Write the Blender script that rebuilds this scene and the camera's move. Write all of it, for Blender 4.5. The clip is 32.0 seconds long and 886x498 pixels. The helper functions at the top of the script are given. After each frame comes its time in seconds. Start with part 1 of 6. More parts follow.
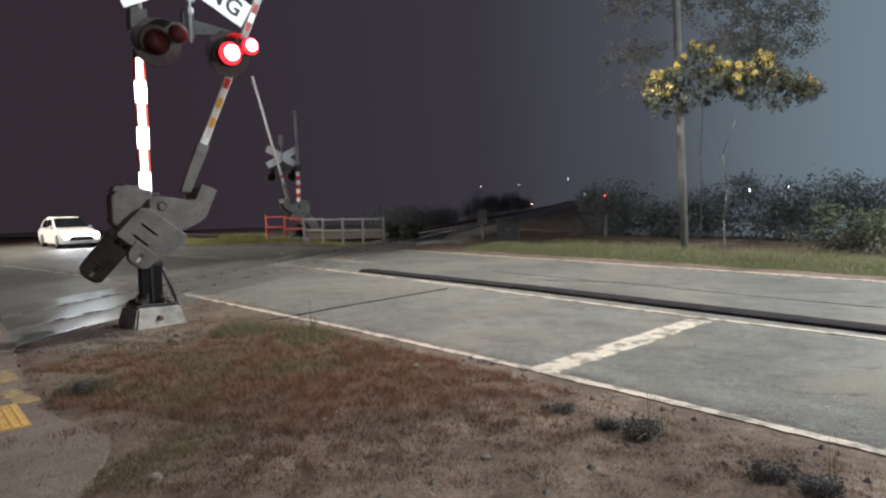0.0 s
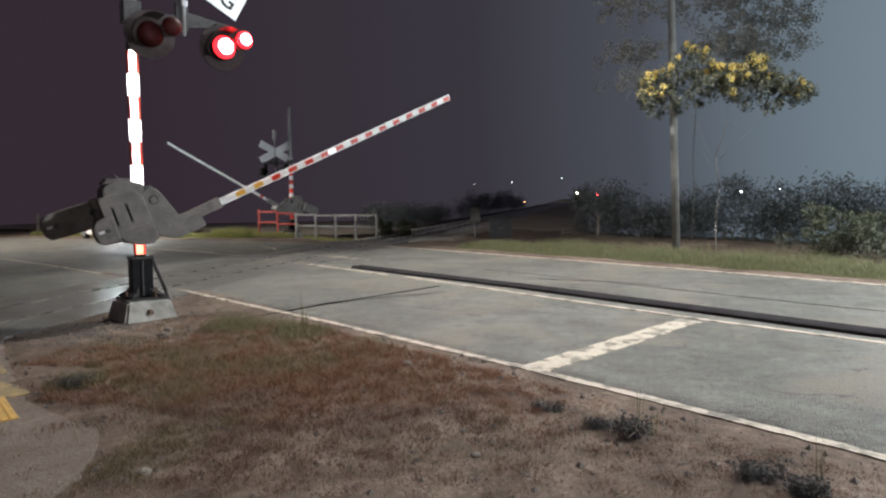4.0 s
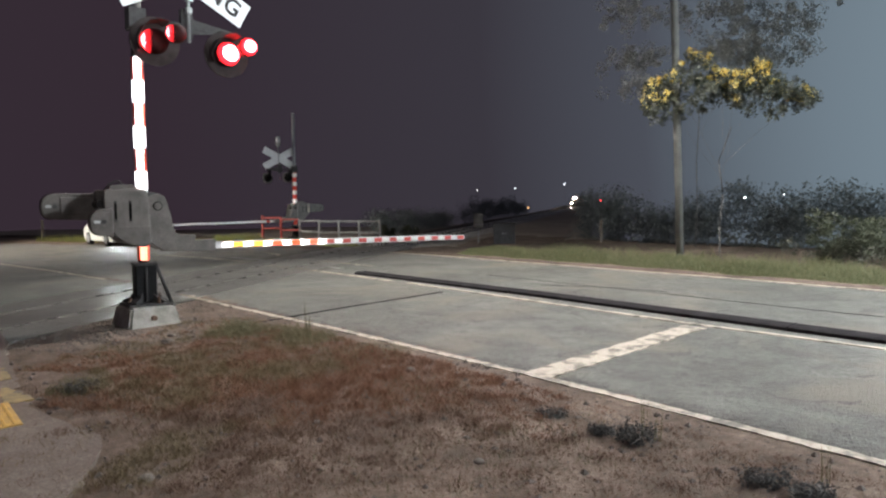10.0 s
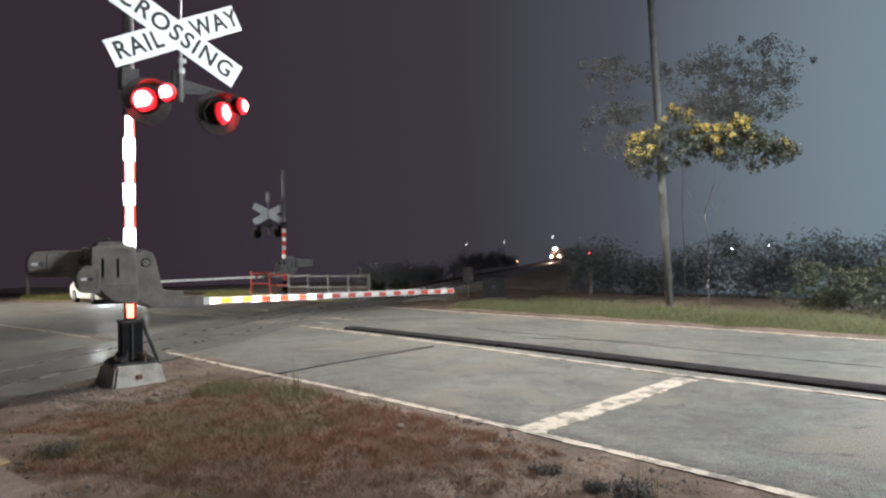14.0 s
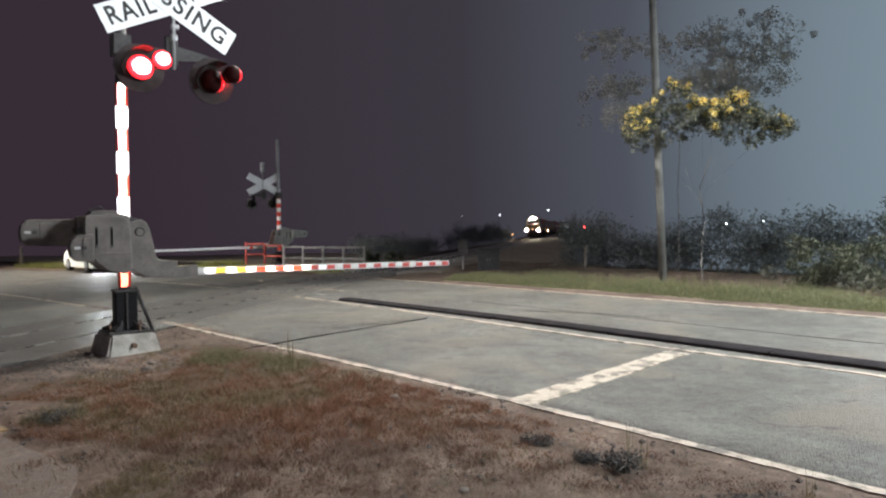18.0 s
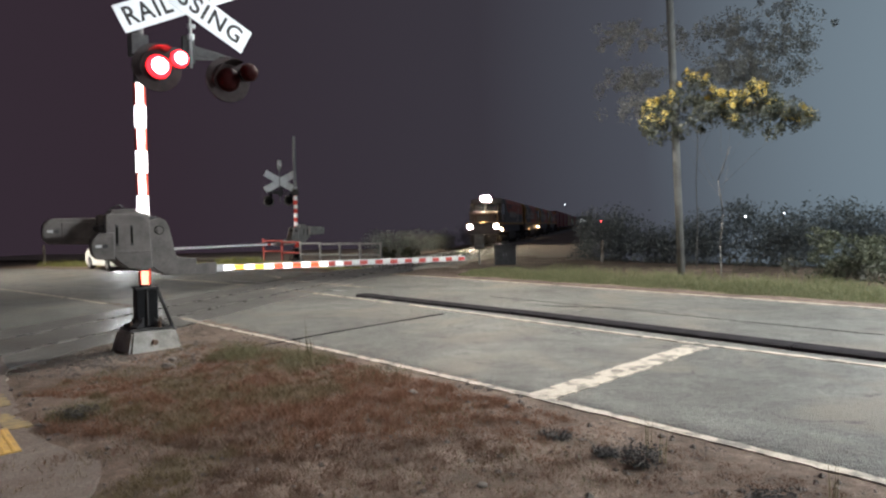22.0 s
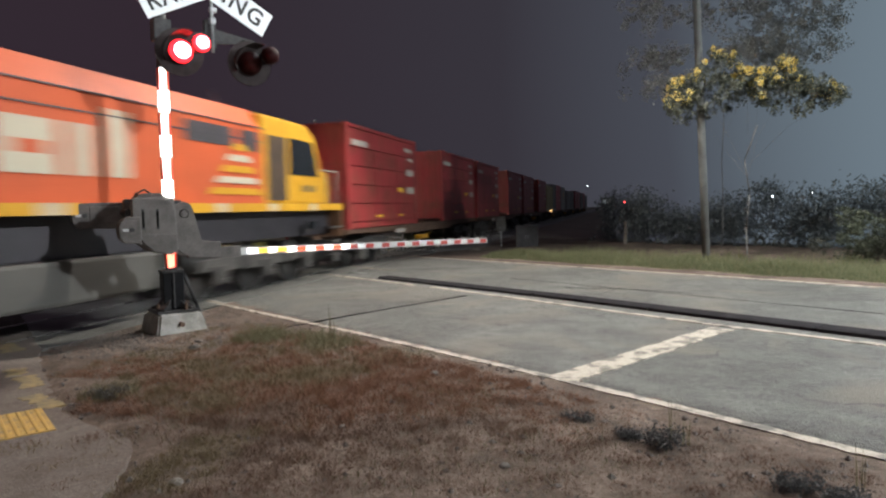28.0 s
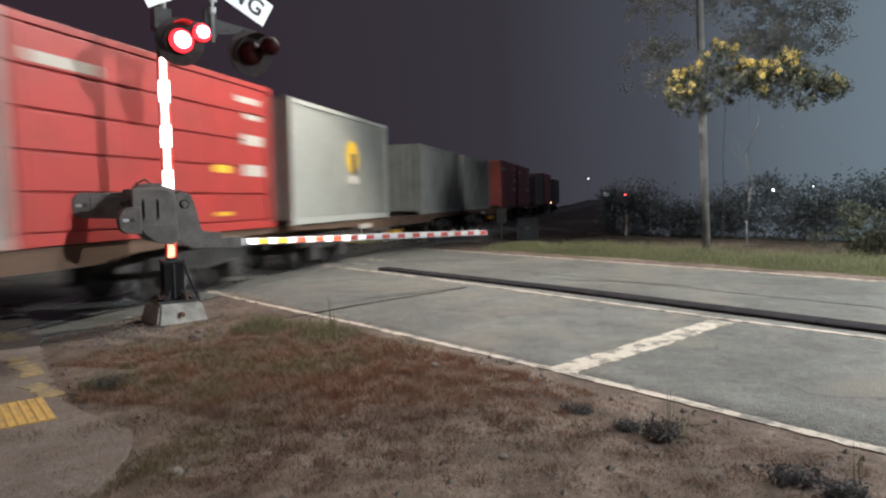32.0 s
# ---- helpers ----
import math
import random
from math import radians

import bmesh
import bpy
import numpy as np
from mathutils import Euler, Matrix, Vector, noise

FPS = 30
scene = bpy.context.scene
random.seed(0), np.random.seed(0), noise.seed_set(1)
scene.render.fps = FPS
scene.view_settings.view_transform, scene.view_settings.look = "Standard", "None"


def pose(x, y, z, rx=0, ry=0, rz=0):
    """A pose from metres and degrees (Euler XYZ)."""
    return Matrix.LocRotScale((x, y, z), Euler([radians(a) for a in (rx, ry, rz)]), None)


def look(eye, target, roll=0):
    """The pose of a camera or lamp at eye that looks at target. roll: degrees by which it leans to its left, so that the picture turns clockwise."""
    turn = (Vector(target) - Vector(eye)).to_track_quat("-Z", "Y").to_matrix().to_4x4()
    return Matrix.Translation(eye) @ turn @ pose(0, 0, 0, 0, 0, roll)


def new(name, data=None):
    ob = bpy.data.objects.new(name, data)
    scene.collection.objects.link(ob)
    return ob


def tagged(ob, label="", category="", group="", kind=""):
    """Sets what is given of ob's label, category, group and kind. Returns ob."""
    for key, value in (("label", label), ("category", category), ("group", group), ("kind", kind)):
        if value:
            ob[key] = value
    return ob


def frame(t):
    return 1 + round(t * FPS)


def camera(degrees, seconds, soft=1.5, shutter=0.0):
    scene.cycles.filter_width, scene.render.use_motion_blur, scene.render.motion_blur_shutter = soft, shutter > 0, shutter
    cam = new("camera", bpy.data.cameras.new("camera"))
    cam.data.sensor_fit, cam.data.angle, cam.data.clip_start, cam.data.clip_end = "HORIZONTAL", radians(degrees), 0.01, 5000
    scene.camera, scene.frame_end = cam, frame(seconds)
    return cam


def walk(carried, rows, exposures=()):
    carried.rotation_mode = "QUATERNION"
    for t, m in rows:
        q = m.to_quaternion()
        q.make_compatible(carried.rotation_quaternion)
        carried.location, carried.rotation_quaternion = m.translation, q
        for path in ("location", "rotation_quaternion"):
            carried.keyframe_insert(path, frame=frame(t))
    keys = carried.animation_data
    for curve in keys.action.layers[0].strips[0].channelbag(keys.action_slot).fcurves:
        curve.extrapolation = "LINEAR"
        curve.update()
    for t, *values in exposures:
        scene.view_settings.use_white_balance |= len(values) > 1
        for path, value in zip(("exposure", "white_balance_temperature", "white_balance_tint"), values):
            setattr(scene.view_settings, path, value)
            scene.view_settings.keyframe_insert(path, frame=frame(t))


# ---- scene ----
cam = camera(68.0, 32.0, soft=2.3, shutter=0.8)
PATH = (
    (0, 85.84, 1.34, 13.42),    (0.5, 85.83, 1.38, 13.4),    (1, 85.62, 1.34, 13.27),    (1.5, 85.63, 1.34, 13.32),
    (2, 85.46, 1.2, 13.32),    (2.5, 85.45, 1.21, 13.33),    (3, 85.82, 0.75, 12.76),    (3.5, 85.6, 0.61, 12.79),
    (5.5, 85.61, 0.51, 12.84),    (6, 85.61, 0.32, 12.8),    (6.5, 85.52, 0.44, 12.76),    (7, 85.51, 0.42, 12.71),
    (7.5, 85.59, 0.39, 12.79),    (8, 85.45, 0.34, 12.98),    (8.5, 85.69, 0.23, 12.82),    (9, 85.97, 0.46, 13.17),
    (9.5, 86.41, 0.23, 12.88),    (10, 86.12, 0.6, 13.11),    (10.5, 87.47, 2.11, 14.23),    (11, 89.04, 1.85, 12.58),
    (11.5, 90.37, 1.18, 11.7),    (12, 91.98, 0.91, 11.56),    (12.5, 92.8, 1.01, 11.73),    (13, 92.19, 1.1, 11.98),
    (13.5, 91.3, 0.99, 12.71),    (14, 90.8, 1.14, 12.19),    (14.5, 90.42, 1.16, 12.33),    (16.5, 89.41, 0.93, 11.93),
    (17, 88.8, 0.57, 11.77),    (17.5, 88.58, 0.4, 11.66),    (18, 88.38, 0.56, 11.76),    (18.5, 88.44, 0.48, 12.12),
    (19, 88.51, 0.51, 12.22),    (19.5, 88.44, 0.49, 12.09),    (20, 88.35, 0.67, 11.97),    (20.5, 88.09, 0.66, 11.83),
    (21, 87.78, 0.78, 12.19),    (21.5, 87.84, 0.88, 12.72),    (22, 88, 1.08, 13.17),    (22.5, 87.89, 1.23, 13.35),
    (23, 87.88, 1.36, 13.77),    (23.5, 87.55, 1.49, 14.86),    (24, 86.97, 1.48, 14.88),    (24.5, 86.7, 1.32, 15.01),
    (25, 86.6, 1.52, 15.03),    (25.5, 86.3, 1.53, 15.06),    (27.5, 86.5, 1.42, 15.04),    (28, 86.49, 1.43, 15.05),
    (28.5, 86.71, 1.45, 15),    (29, 86.72, 1.39, 15.07),    (29.5, 86.49, 1.29, 15.3),    (30, 86.38, 1.23, 15.27),
    (30.5, 86.25, 1.24, 15.41),    (31, 85.96, 1.41, 15.31),    (31.5, 85.95, 1.33, 15.09),    (32, 85.77, 1.13, 15.09),

)
EYE = (0.0, 0.0, 1.6)
EXPOSURES = ((0, 0.34), (6, 0.37), (10, 0.40), (12, 0.44), (18, 0.50), (20.5, 0.46), (22, 0.38), (23.2, 0.32), (24, 0.28), (25, 0.22), (28, 0.27), (32, 0.27))
walk(cam, [(t, pose(*EYE, rx, ry, rz)) for t, rx, ry, rz in PATH], EXPOSURES)

# ---- light: a night sky over a small town, one street lamp, added fill lamps, added camera spots ----
def sky_ramp(ramp):
    """Dark purple on the left, pale blue to the right, where lens veil is put into the sky colour."""
    ramp.color_ramp.elements[0].position, ramp.color_ramp.elements[0].color = 0.0, (0.027, 0.0185, 0.026, 1)
    ramp.color_ramp.elements[1].position, ramp.color_ramp.elements[1].color = 1.0, (0.195, 0.262, 0.305, 1)
    mid = ramp.color_ramp.elements.new(0.45)
    mid.color = (0.032, 0.029, 0.038, 1)
    mid = ramp.color_ramp.elements.new(0.64)
    mid.color = (0.054, 0.059, 0.075, 1)
    mid = ramp.color_ramp.elements.new(0.8)
    mid.color = (0.122, 0.158, 0.190, 1)


GLOW_TO = (0.80, 0.58, 0.12)
world = bpy.data.worlds.new("night_sky")
scene.world = world
world.use_nodes = True
wn, wl = world.node_tree.nodes, world.node_tree.links
bg = wn["Background"]
coord = wn.new("ShaderNodeTexCoord")
glow = wn.new("ShaderNodeVectorMath")
glow.operation = "DOT_PRODUCT"
glow.inputs[1].default_value = GLOW_TO
wl.new(coord.outputs["Generated"], glow.inputs[0])
ramp = wn.new("ShaderNodeValToRGB")
sky_ramp(ramp)
wl.new(glow.outputs["Value"], ramp.inputs["Fac"])
wl.new(ramp.outputs["Color"], bg.inputs["Color"])
bg.inputs["Strength"].default_value = 1.0


def lamp(name, kind, m, energy, color, **more):
    data = bpy.data.lights.new(name, kind)
    data.energy, data.color = energy, color
    for key, value in more.items():
        if key == "size":
            data.size = value
        elif key == "spread":
            data.spread = radians(value)
        elif key == "radius":
            data.shadow_soft_size = value
        elif key == "cone":
            data.spot_size = radians(value)
        elif key == "blend":
            data.spot_blend = value
    ob = new(name, data)
    ob.matrix_world = m
    return ob


LUMINAIRE = Vector((-2.9, 14.7, 10.4))
lamp("street_light", "SPOT", look(LUMINAIRE + Vector((0, 0, -0.12)), (0.3, 10.9, 0.0)), 7400, (1.0, 0.96, 0.90), radius=0.16, cone=126, blend=0.3)
# added spots at the camera stand in for the shine of reflective sheets
lamp("camera_spot", "SPOT", look((-0.03, 0.0, 1.635), (-5.3, 8.7, 2.2)), 300, (1.0, 0.98, 0.97), radius=0.03, cone=36, blend=0.7)
lamp("sign_spot", "SPOT", look((-0.03, 0.0, 1.635), (-5.68, 8.28, 4.82)), 2300, (0.97, 0.98, 1.0), radius=0.03, cone=12.5, blend=0.3)
# unseen lamps: the right one added as fill, the left one assumed
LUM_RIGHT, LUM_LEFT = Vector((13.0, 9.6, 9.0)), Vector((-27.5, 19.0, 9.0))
lamp("fill_light_right", "AREA", look(LUM_RIGHT + Vector((0, 0, -0.12)), (7.5, 8.5, 0.0)), 4200, (0.90, 0.96, 1.0), size=1.0, spread=162)
lamp("street_light_left", "AREA", look(LUM_LEFT + Vector((0, 0, -0.12)), (-16.5, 25.5, 0.0)), 1450, (1.0, 0.93, 0.82), size=0.45, spread=105)

# ---- materials ----
MATS = {}


def mat(name, base, rough=0.7, metal=0.0, var=0.25, scale=6.0, fine=70.0, bump=0.25, tint=None, rand=0.0, spec=0.5):
    """A surface with two scales of variation; tint is the colour of its stains, rand varies it from piece to piece."""
    if name in MATS:
        return MATS[name]
    m = bpy.data.materials.new(name)
    m.use_nodes = True
    n, l = m.node_tree.nodes, m.node_tree.links
    p = n["Principled BSDF"]
    p.inputs["Metallic"].default_value = metal
    p.inputs["Specular IOR Level"].default_value = spec
    tc = n.new("ShaderNodeTexCoord")
    big = n.new("ShaderNodeTexNoise")
    big.inputs["Scale"].default_value, big.inputs["Detail"].default_value, big.inputs["Roughness"].default_value = scale, 5, 0.62
    small = n.new("ShaderNodeTexNoise")
    small.inputs["Scale"].default_value, small.inputs["Detail"].default_value = fine, 3
    l.new(tc.outputs["Object"], big.inputs["Vector"])
    l.new(tc.outputs["Object"], small.inputs["Vector"])
    stain = n.new("ShaderNodeValToRGB")
    stain.color_ramp.elements[0].position, stain.color_ramp.elements[1].position = 0.38, 0.68
    t = tint or tuple(c * (1 - 1.6 * var) for c in base)
    stain.color_ramp.elements[0].color, stain.color_ramp.elements[1].color = (*base, 1), (*[max(0.0, c) for c in t], 1)
    l.new(big.outputs["Fac"], stain.inputs["Fac"])
    grain = n.new("ShaderNodeMapRange")
    grain.inputs["To Min"].default_value, grain.inputs["To Max"].default_value = 1 - var * 1.5, 1 + var * 1.5
    l.new(small.outputs["Fac"], grain.inputs["Value"])
    mul = n.new("ShaderNodeMixRGB")
    mul.blend_type = "MULTIPLY"
    mul.inputs["Fac"].default_value = 1.0
    l.new(stain.outputs["Color"], mul.inputs["Color1"])
    l.new(grain.outputs["Result"], mul.inputs["Color2"])
    out = mul.outputs["Color"]
    if rand:
        info = n.new("ShaderNodeObjectInfo")
        vary = n.new("ShaderNodeMapRange")
        vary.inputs["To Min"].default_value, vary.inputs["To Max"].default_value = 1 - rand, 1 + rand
        l.new(info.outputs["Random"], vary.inputs["Value"])
        mul2 = n.new("ShaderNodeMixRGB")
        mul2.blend_type = "MULTIPLY"
        mul2.inputs["Fac"].default_value = 1.0
        l.new(out, mul2.inputs["Color1"])
        l.new(vary.outputs["Result"], mul2.inputs["Color2"])
        out = mul2.outputs["Color"]
    l.new(out, p.inputs["Base Color"])
    rr = n.new("ShaderNodeMapRange")
    rr.inputs["To Min"].default_value, rr.inputs["To Max"].default_value = max(0.04, rough - min(0.12, var * 0.8)), min(1.0, rough + min(0.12, var * 0.8))
    l.new(big.outputs["Fac"], rr.inputs["Value"])
    l.new(rr.outputs["Result"], p.inputs["Roughness"])
    if bump:
        b = n.new("ShaderNodeBump")
        b.inputs["Strength"].default_value, b.inputs["Distance"].default_value = bump, 0.01
        l.new(small.outputs["Fac"], b.inputs["Height"])
        l.new(b.outputs["Normal"], p.inputs["Normal"])
    MATS[name] = m
    return m


def glowing(name, color, strength):
    if name not in MATS:
        m = bpy.data.materials.new(name)
        m.use_nodes = True
        p = m.node_tree.nodes["Principled BSDF"]
        p.inputs["Base Color"].default_value = (*[min(0.8, c) for c in color], 1)
        p.inputs["Emission Color"].default_value = (*color, 1)
        p.inputs["Emission Strength"].default_value = strength
        MATS[name] = m
    return MATS[name]


def reflective(name, base, coat, share=0.6):
    """Reflective sheeting: a coloured ground under a bright gloss that stands in for retroreflection."""
    m = bpy.data.materials.new(name)
    m.use_nodes = True
    n, l = m.node_tree.nodes, m.node_tree.links
    p = n["Principled BSDF"]
    p.inputs["Base Color"].default_value, p.inputs["Roughness"].default_value = (*base, 1), 0.5
    g = n.new("ShaderNodeBsdfGlossy")
    g.inputs["Color"].default_value, g.inputs["Roughness"].default_value = (*coat, 1), 0.21
    mix = n.new("ShaderNodeMixShader")
    mix.inputs["Fac"].default_value = share
    l.new(p.outputs["BSDF"], mix.inputs[1])
    l.new(g.outputs["BSDF"], mix.inputs[2])
    l.new(mix.outputs["Shader"], n["Material Output"].inputs["Surface"])
    MATS[name] = m
    return m


def leafy(name, base, other):
    """Foliage and grass: each blade or leaf has its own shade."""
    if name in MATS:
        return MATS[name]
    m = bpy.data.materials.new(name)
    m.use_nodes = True
    n, l = m.node_tree.nodes, m.node_tree.links
    p = n["Principled BSDF"]
    geo = n.new("ShaderNodeNewGeometry")
    r = n.new("ShaderNodeValToRGB")
    r.color_ramp.elements[0].color, r.color_ramp.elements[1].color = (*base, 1), (*other, 1)
    l.new(geo.outputs["Random Per Island"], r.inputs["Fac"])
    l.new(r.outputs["Color"], p.inputs["Base Color"])
    p.inputs["Roughness"].default_value = 0.65
    thin = n.new("ShaderNodeBsdfTranslucent")
    l.new(r.outputs["Color"], thin.inputs["Color"])
    both = n.new("ShaderNodeMixShader")
    both.inputs["Fac"].default_value = 0.42
    l.new(p.outputs["BSDF"], both.inputs[1])
    l.new(thin.outputs["BSDF"], both.inputs[2])
    l.new(both.outputs["Shader"], n["Material Output"].inputs["Surface"])
    MATS[name] = m
    return m


GREY_PAINT = mat("grey_machine_paint", (0.105, 0.094, 0.086), 0.55, var=0.34, scale=5, tint=(0.062, 0.056, 0.052), spec=0.3)
DARK_STEEL = mat("dark_steel", (0.035, 0.033, 0.033), 0.5, 0.3, var=0.3, scale=9)
BLACK_TUBE = mat("black_plastic", (0.007, 0.007, 0.008), 0.6, var=0.3, scale=7, spec=0.12)
GALV = mat("galvanised_steel", (0.30, 0.31, 0.32), 0.45, 0.6, var=0.15, scale=20)
WHITE_TAPE = mat("white_reflective_sheet", (0.93, 0.93, 0.92), 0.4, var=0.04, scale=14, bump=0.05)
RED_TAPE = mat("red_reflective_sheet", (0.70, 0.045, 0.02), 0.4, var=0.08, scale=14, bump=0.05)
RETRO_WHITE = reflective("white_prismatic_sheet", (0.85, 0.85, 0.84), (0.97, 0.97, 0.96))
RETRO_RED = reflective("red_prismatic_sheet", (0.70, 0.05, 0.03), (0.9, 0.16, 0.10))
RETRO_DEEP_RED = reflective("deep_red_prismatic_sheet", (0.62, 0.04, 0.02), (0.50, 0.05, 0.02))
RETRO_YELLOW = reflective("yellow_prismatic_sheet", (0.80, 0.45, 0.06), (0.50, 0.24, 0.02))
# near-white coat puts the overexposed core of the red bands into the colour
RETRO_RED_GLARE = reflective("red_sheet_white_glare", (0.70, 0.05, 0.03), (1.0, 0.88, 0.85))
SIGN_WHITE = mat("white_sign_sheet", (0.70, 0.73, 0.75), 0.45, var=0.1, scale=3, bump=0.03)
SIGN_BACK = mat("pale_sign_back", (0.72, 0.74, 0.76), 0.6, var=0.12, scale=5)
BOARD_BLACK = mat("black_backboard_paint", (0.035, 0.028, 0.028), 0.8, var=0.2, scale=9, spec=0.1, bump=0)
MATT_BLACK = mat("matt_black_board", (0.004, 0.004, 0.004), 0.9, var=0.2, scale=9, spec=0.05, bump=0)
# darker copy of the galvanised steel, kept dim under the added camera spots
DULL_GALV = mat("dimmed_steel", (0.032, 0.031, 0.032), 0.7, 0.1, var=0.3, scale=12)
POLE_WOOD = mat("silvery_timber", (0.17, 0.172, 0.162), 0.9, var=0.2, scale=3, fine=40, bump=0.5, tint=(0.105, 0.106, 0.10))
YELLOW_TAPE = mat("yellow_reflective_sheet", (0.80, 0.42, 0.05), 0.4, var=0.08, scale=14, bump=0.05)
DULL_RED = mat("faded_red_sheet", (0.36, 0.035, 0.025), 0.5, var=0.15, scale=14, bump=0.05)
WORN_WHITE = mat("worn_white_board", (0.45, 0.45, 0.44), 0.6, var=0.15, scale=9)
BLACK_PAINT = mat("black_letter_paint", (0.012, 0.012, 0.012), 0.6, var=0.2, scale=20)
CONCRETE = mat("concrete", (0.33, 0.315, 0.285), 0.85, var=0.22, scale=4, fine=60, bump=0.5, tint=(0.16, 0.15, 0.13))
LENS_DARK = mat("dark_red_glass", (0.022, 0.004, 0.004), 0.65, var=0.1, bump=0, spec=0.08)
RED_GLOW = glowing("lit_red_lamp", (1.0, 0.03, 0.035), 140)
# weaker red ring: the glow around the lit lens put into its surface
RED_HALO = glowing("lit_red_lamp_halo", (1.0, 0.02, 0.03), 2.6)
RAIL_STEEL = mat("rail_steel", (0.42, 0.40, 0.38), 0.28, 0.9, var=0.15, scale=3, bump=0.05)
RUST = mat("rusty_steel", (0.12, 0.07, 0.045), 0.8, 0.2, var=0.3, scale=8)
WOOD = mat("weathered_timber", (0.20, 0.17, 0.14), 0.85, var=0.3, scale=5, fine=45, bump=0.5)
RUBBER = mat("black_rubber", (0.014, 0.014, 0.014), 0.7, var=0.3, scale=10)
GLASS_DARK = mat("dark_window_glass", (0.012, 0.014, 0.016), 0.08, var=0.1, bump=0)


# ---- mesh helpers ----
def box(bm, x0, x1, y0, y1, z0, z1, bevel=0.0):
    r = bmesh.ops.create_cube(bm, size=1.0)
    for v in r["verts"]:
        v.co = Vector(((x0 + x1) / 2 + v.co.x * (x1 - x0), (y0 + y1) / 2 + v.co.y * (y1 - y0), (z0 + z1) / 2 + v.co.z * (z1 - z0)))
    if bevel:
        es = list({e for v in r["verts"] for e in v.link_edges})
        bmesh.ops.bevel(bm, geom=es, offset=bevel, segments=2, affect="EDGES", profile=0.6)
    return bm


def tube(bm, a, b, r0, r1=None, seg=12):
    a, b = Vector(a), Vector(b)
    d = b - a
    m = Matrix.Translation((a + b) / 2) @ d.to_track_quat("Z", "Y").to_matrix().to_4x4()
    bmesh.ops.create_cone(bm, cap_ends=True, segments=seg, radius1=r0, radius2=r0 if r1 is None else r1, depth=d.length, matrix=m)
    return bm


def prism(bm, outline, y0, y1, bevel=0.0):
    """An outline in x, z, drawn out along y."""
    a = [bm.verts.new((x, y0, z)) for x, z in outline]
    b = [bm.verts.new((x, y1, z)) for x, z in outline]
    k = len(a)
    fs = [bm.faces.new(a), bm.faces.new(b[::-1])]
    fs += [bm.faces.new((a[i], b[i], b[(i + 1) % k], a[(i + 1) % k])) for i in range(k)]
    bmesh.ops.recalc_face_normals(bm, faces=fs)
    if bevel:
        bmesh.ops.bevel(bm, geom=list({e for f in fs for e in f.edges}), offset=bevel, segments=2, affect="EDGES", profile=0.6)
    return bm


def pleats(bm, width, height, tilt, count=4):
    """A pleated reflector sheet in x and z whose faces look along -y, tipped by some degrees towards the camera."""
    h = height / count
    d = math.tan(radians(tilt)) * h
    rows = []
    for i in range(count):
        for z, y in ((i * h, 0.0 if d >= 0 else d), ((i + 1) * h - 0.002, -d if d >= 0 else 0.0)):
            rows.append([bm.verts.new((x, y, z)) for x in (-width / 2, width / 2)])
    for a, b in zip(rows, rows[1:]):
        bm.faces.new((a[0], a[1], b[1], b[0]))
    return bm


def mesh_of(name, bm, material, smooth=False):
    me = bpy.data.meshes.new(name)
    bmesh.ops.recalc_face_normals(bm, faces=bm.faces)
    bm.to_mesh(me)
    bm.free()
    for mm in material if isinstance(material, (list, tuple)) else [material]:
        me.materials.append(mm)
    if smooth:
        for f in me.polygons:
            f.use_smooth = len(f.vertices) == 4
    return me


def part(name, bm, material, parent=None, label="", m=None, smooth=False):
    ob = new(name, mesh_of(name, bm, material, smooth))
    if parent:
        ob.parent = parent
    if m is not None:
        ob.matrix_basis = m
    if label:
        tagged(ob, label=label)
    return ob


def empty(name, m, label, category, group="", kind=""):
    ob = new(name)
    ob.empty_display_size = 0.2
    ob.matrix_basis = m
    return tagged(ob, label, category, group, kind)


def raw(name, verts, faces, material, kind="", label="", category="", mi=None):
    me = bpy.data.meshes.new(name)
    me.from_pydata([tuple(v) for v in verts], [], [tuple(f) for f in faces])
    for mm in material if isinstance(material, (list, tuple)) else [material]:
        me.materials.append(mm)
    if mi is not None:
        me.polygons.foreach_set("material_index", np.asarray(mi, dtype=np.int32))
    me.update()
    return tagged(new(name, me), label, category, kind=kind)


BM = bmesh.new
# ---- ground, road, rails ----
ROAD = Vector((-0.802, 0.597, 0))     # along the road towards the crossing
ACROSS = Vector((0.597, 0.802, 0))    # across it, away from the camera
TRACK_X, GAUGE = -8.22, 1.067


def step(a, b, x):
    t = min(1.0, max(0.0, (x - a) / (b - a)))
    return t * t * (3 - 2 * t)


def fall(x, y):
    """The ground falls away behind the far edge of the road beyond the rails."""
    across = 0.597 * x + 0.802 * y
    return -0.24 * step(12.9, 15.2, across) * step(-5.0, -9.5, x)


NEAR_EDGE = [(80.0, -54.0), (40.0, -24.1), (15.0, -5.5), (5.0, 1.95), (1.55, 4.52), (-0.66, 6.12), (-3.3, 7.89), (-5.85, 9.5), (-7.96, 10.93),
             (-10.1, 12.22), (-13.3, 13.9), (-17.4, 15.9), (-25.0, 18.6), (-45.0, 24.0), (-90.0, 34.0)]
FAR_EDGE = [(90.0, -50.4), (48.0, -19.0), (22.0, 0.35), (9.5, 9.6), (4.48, 13.25), (2.0, 15.1), (-1.49, 17.55), (-5.0, 20.05), (-8.34, 22.2),
            (-11.5, 23.2), (-14.5, 24.1), (-18.0, 25.0), (-25.0, 26.6), (-45.0, 29.5), (-90.0, 40.0)]


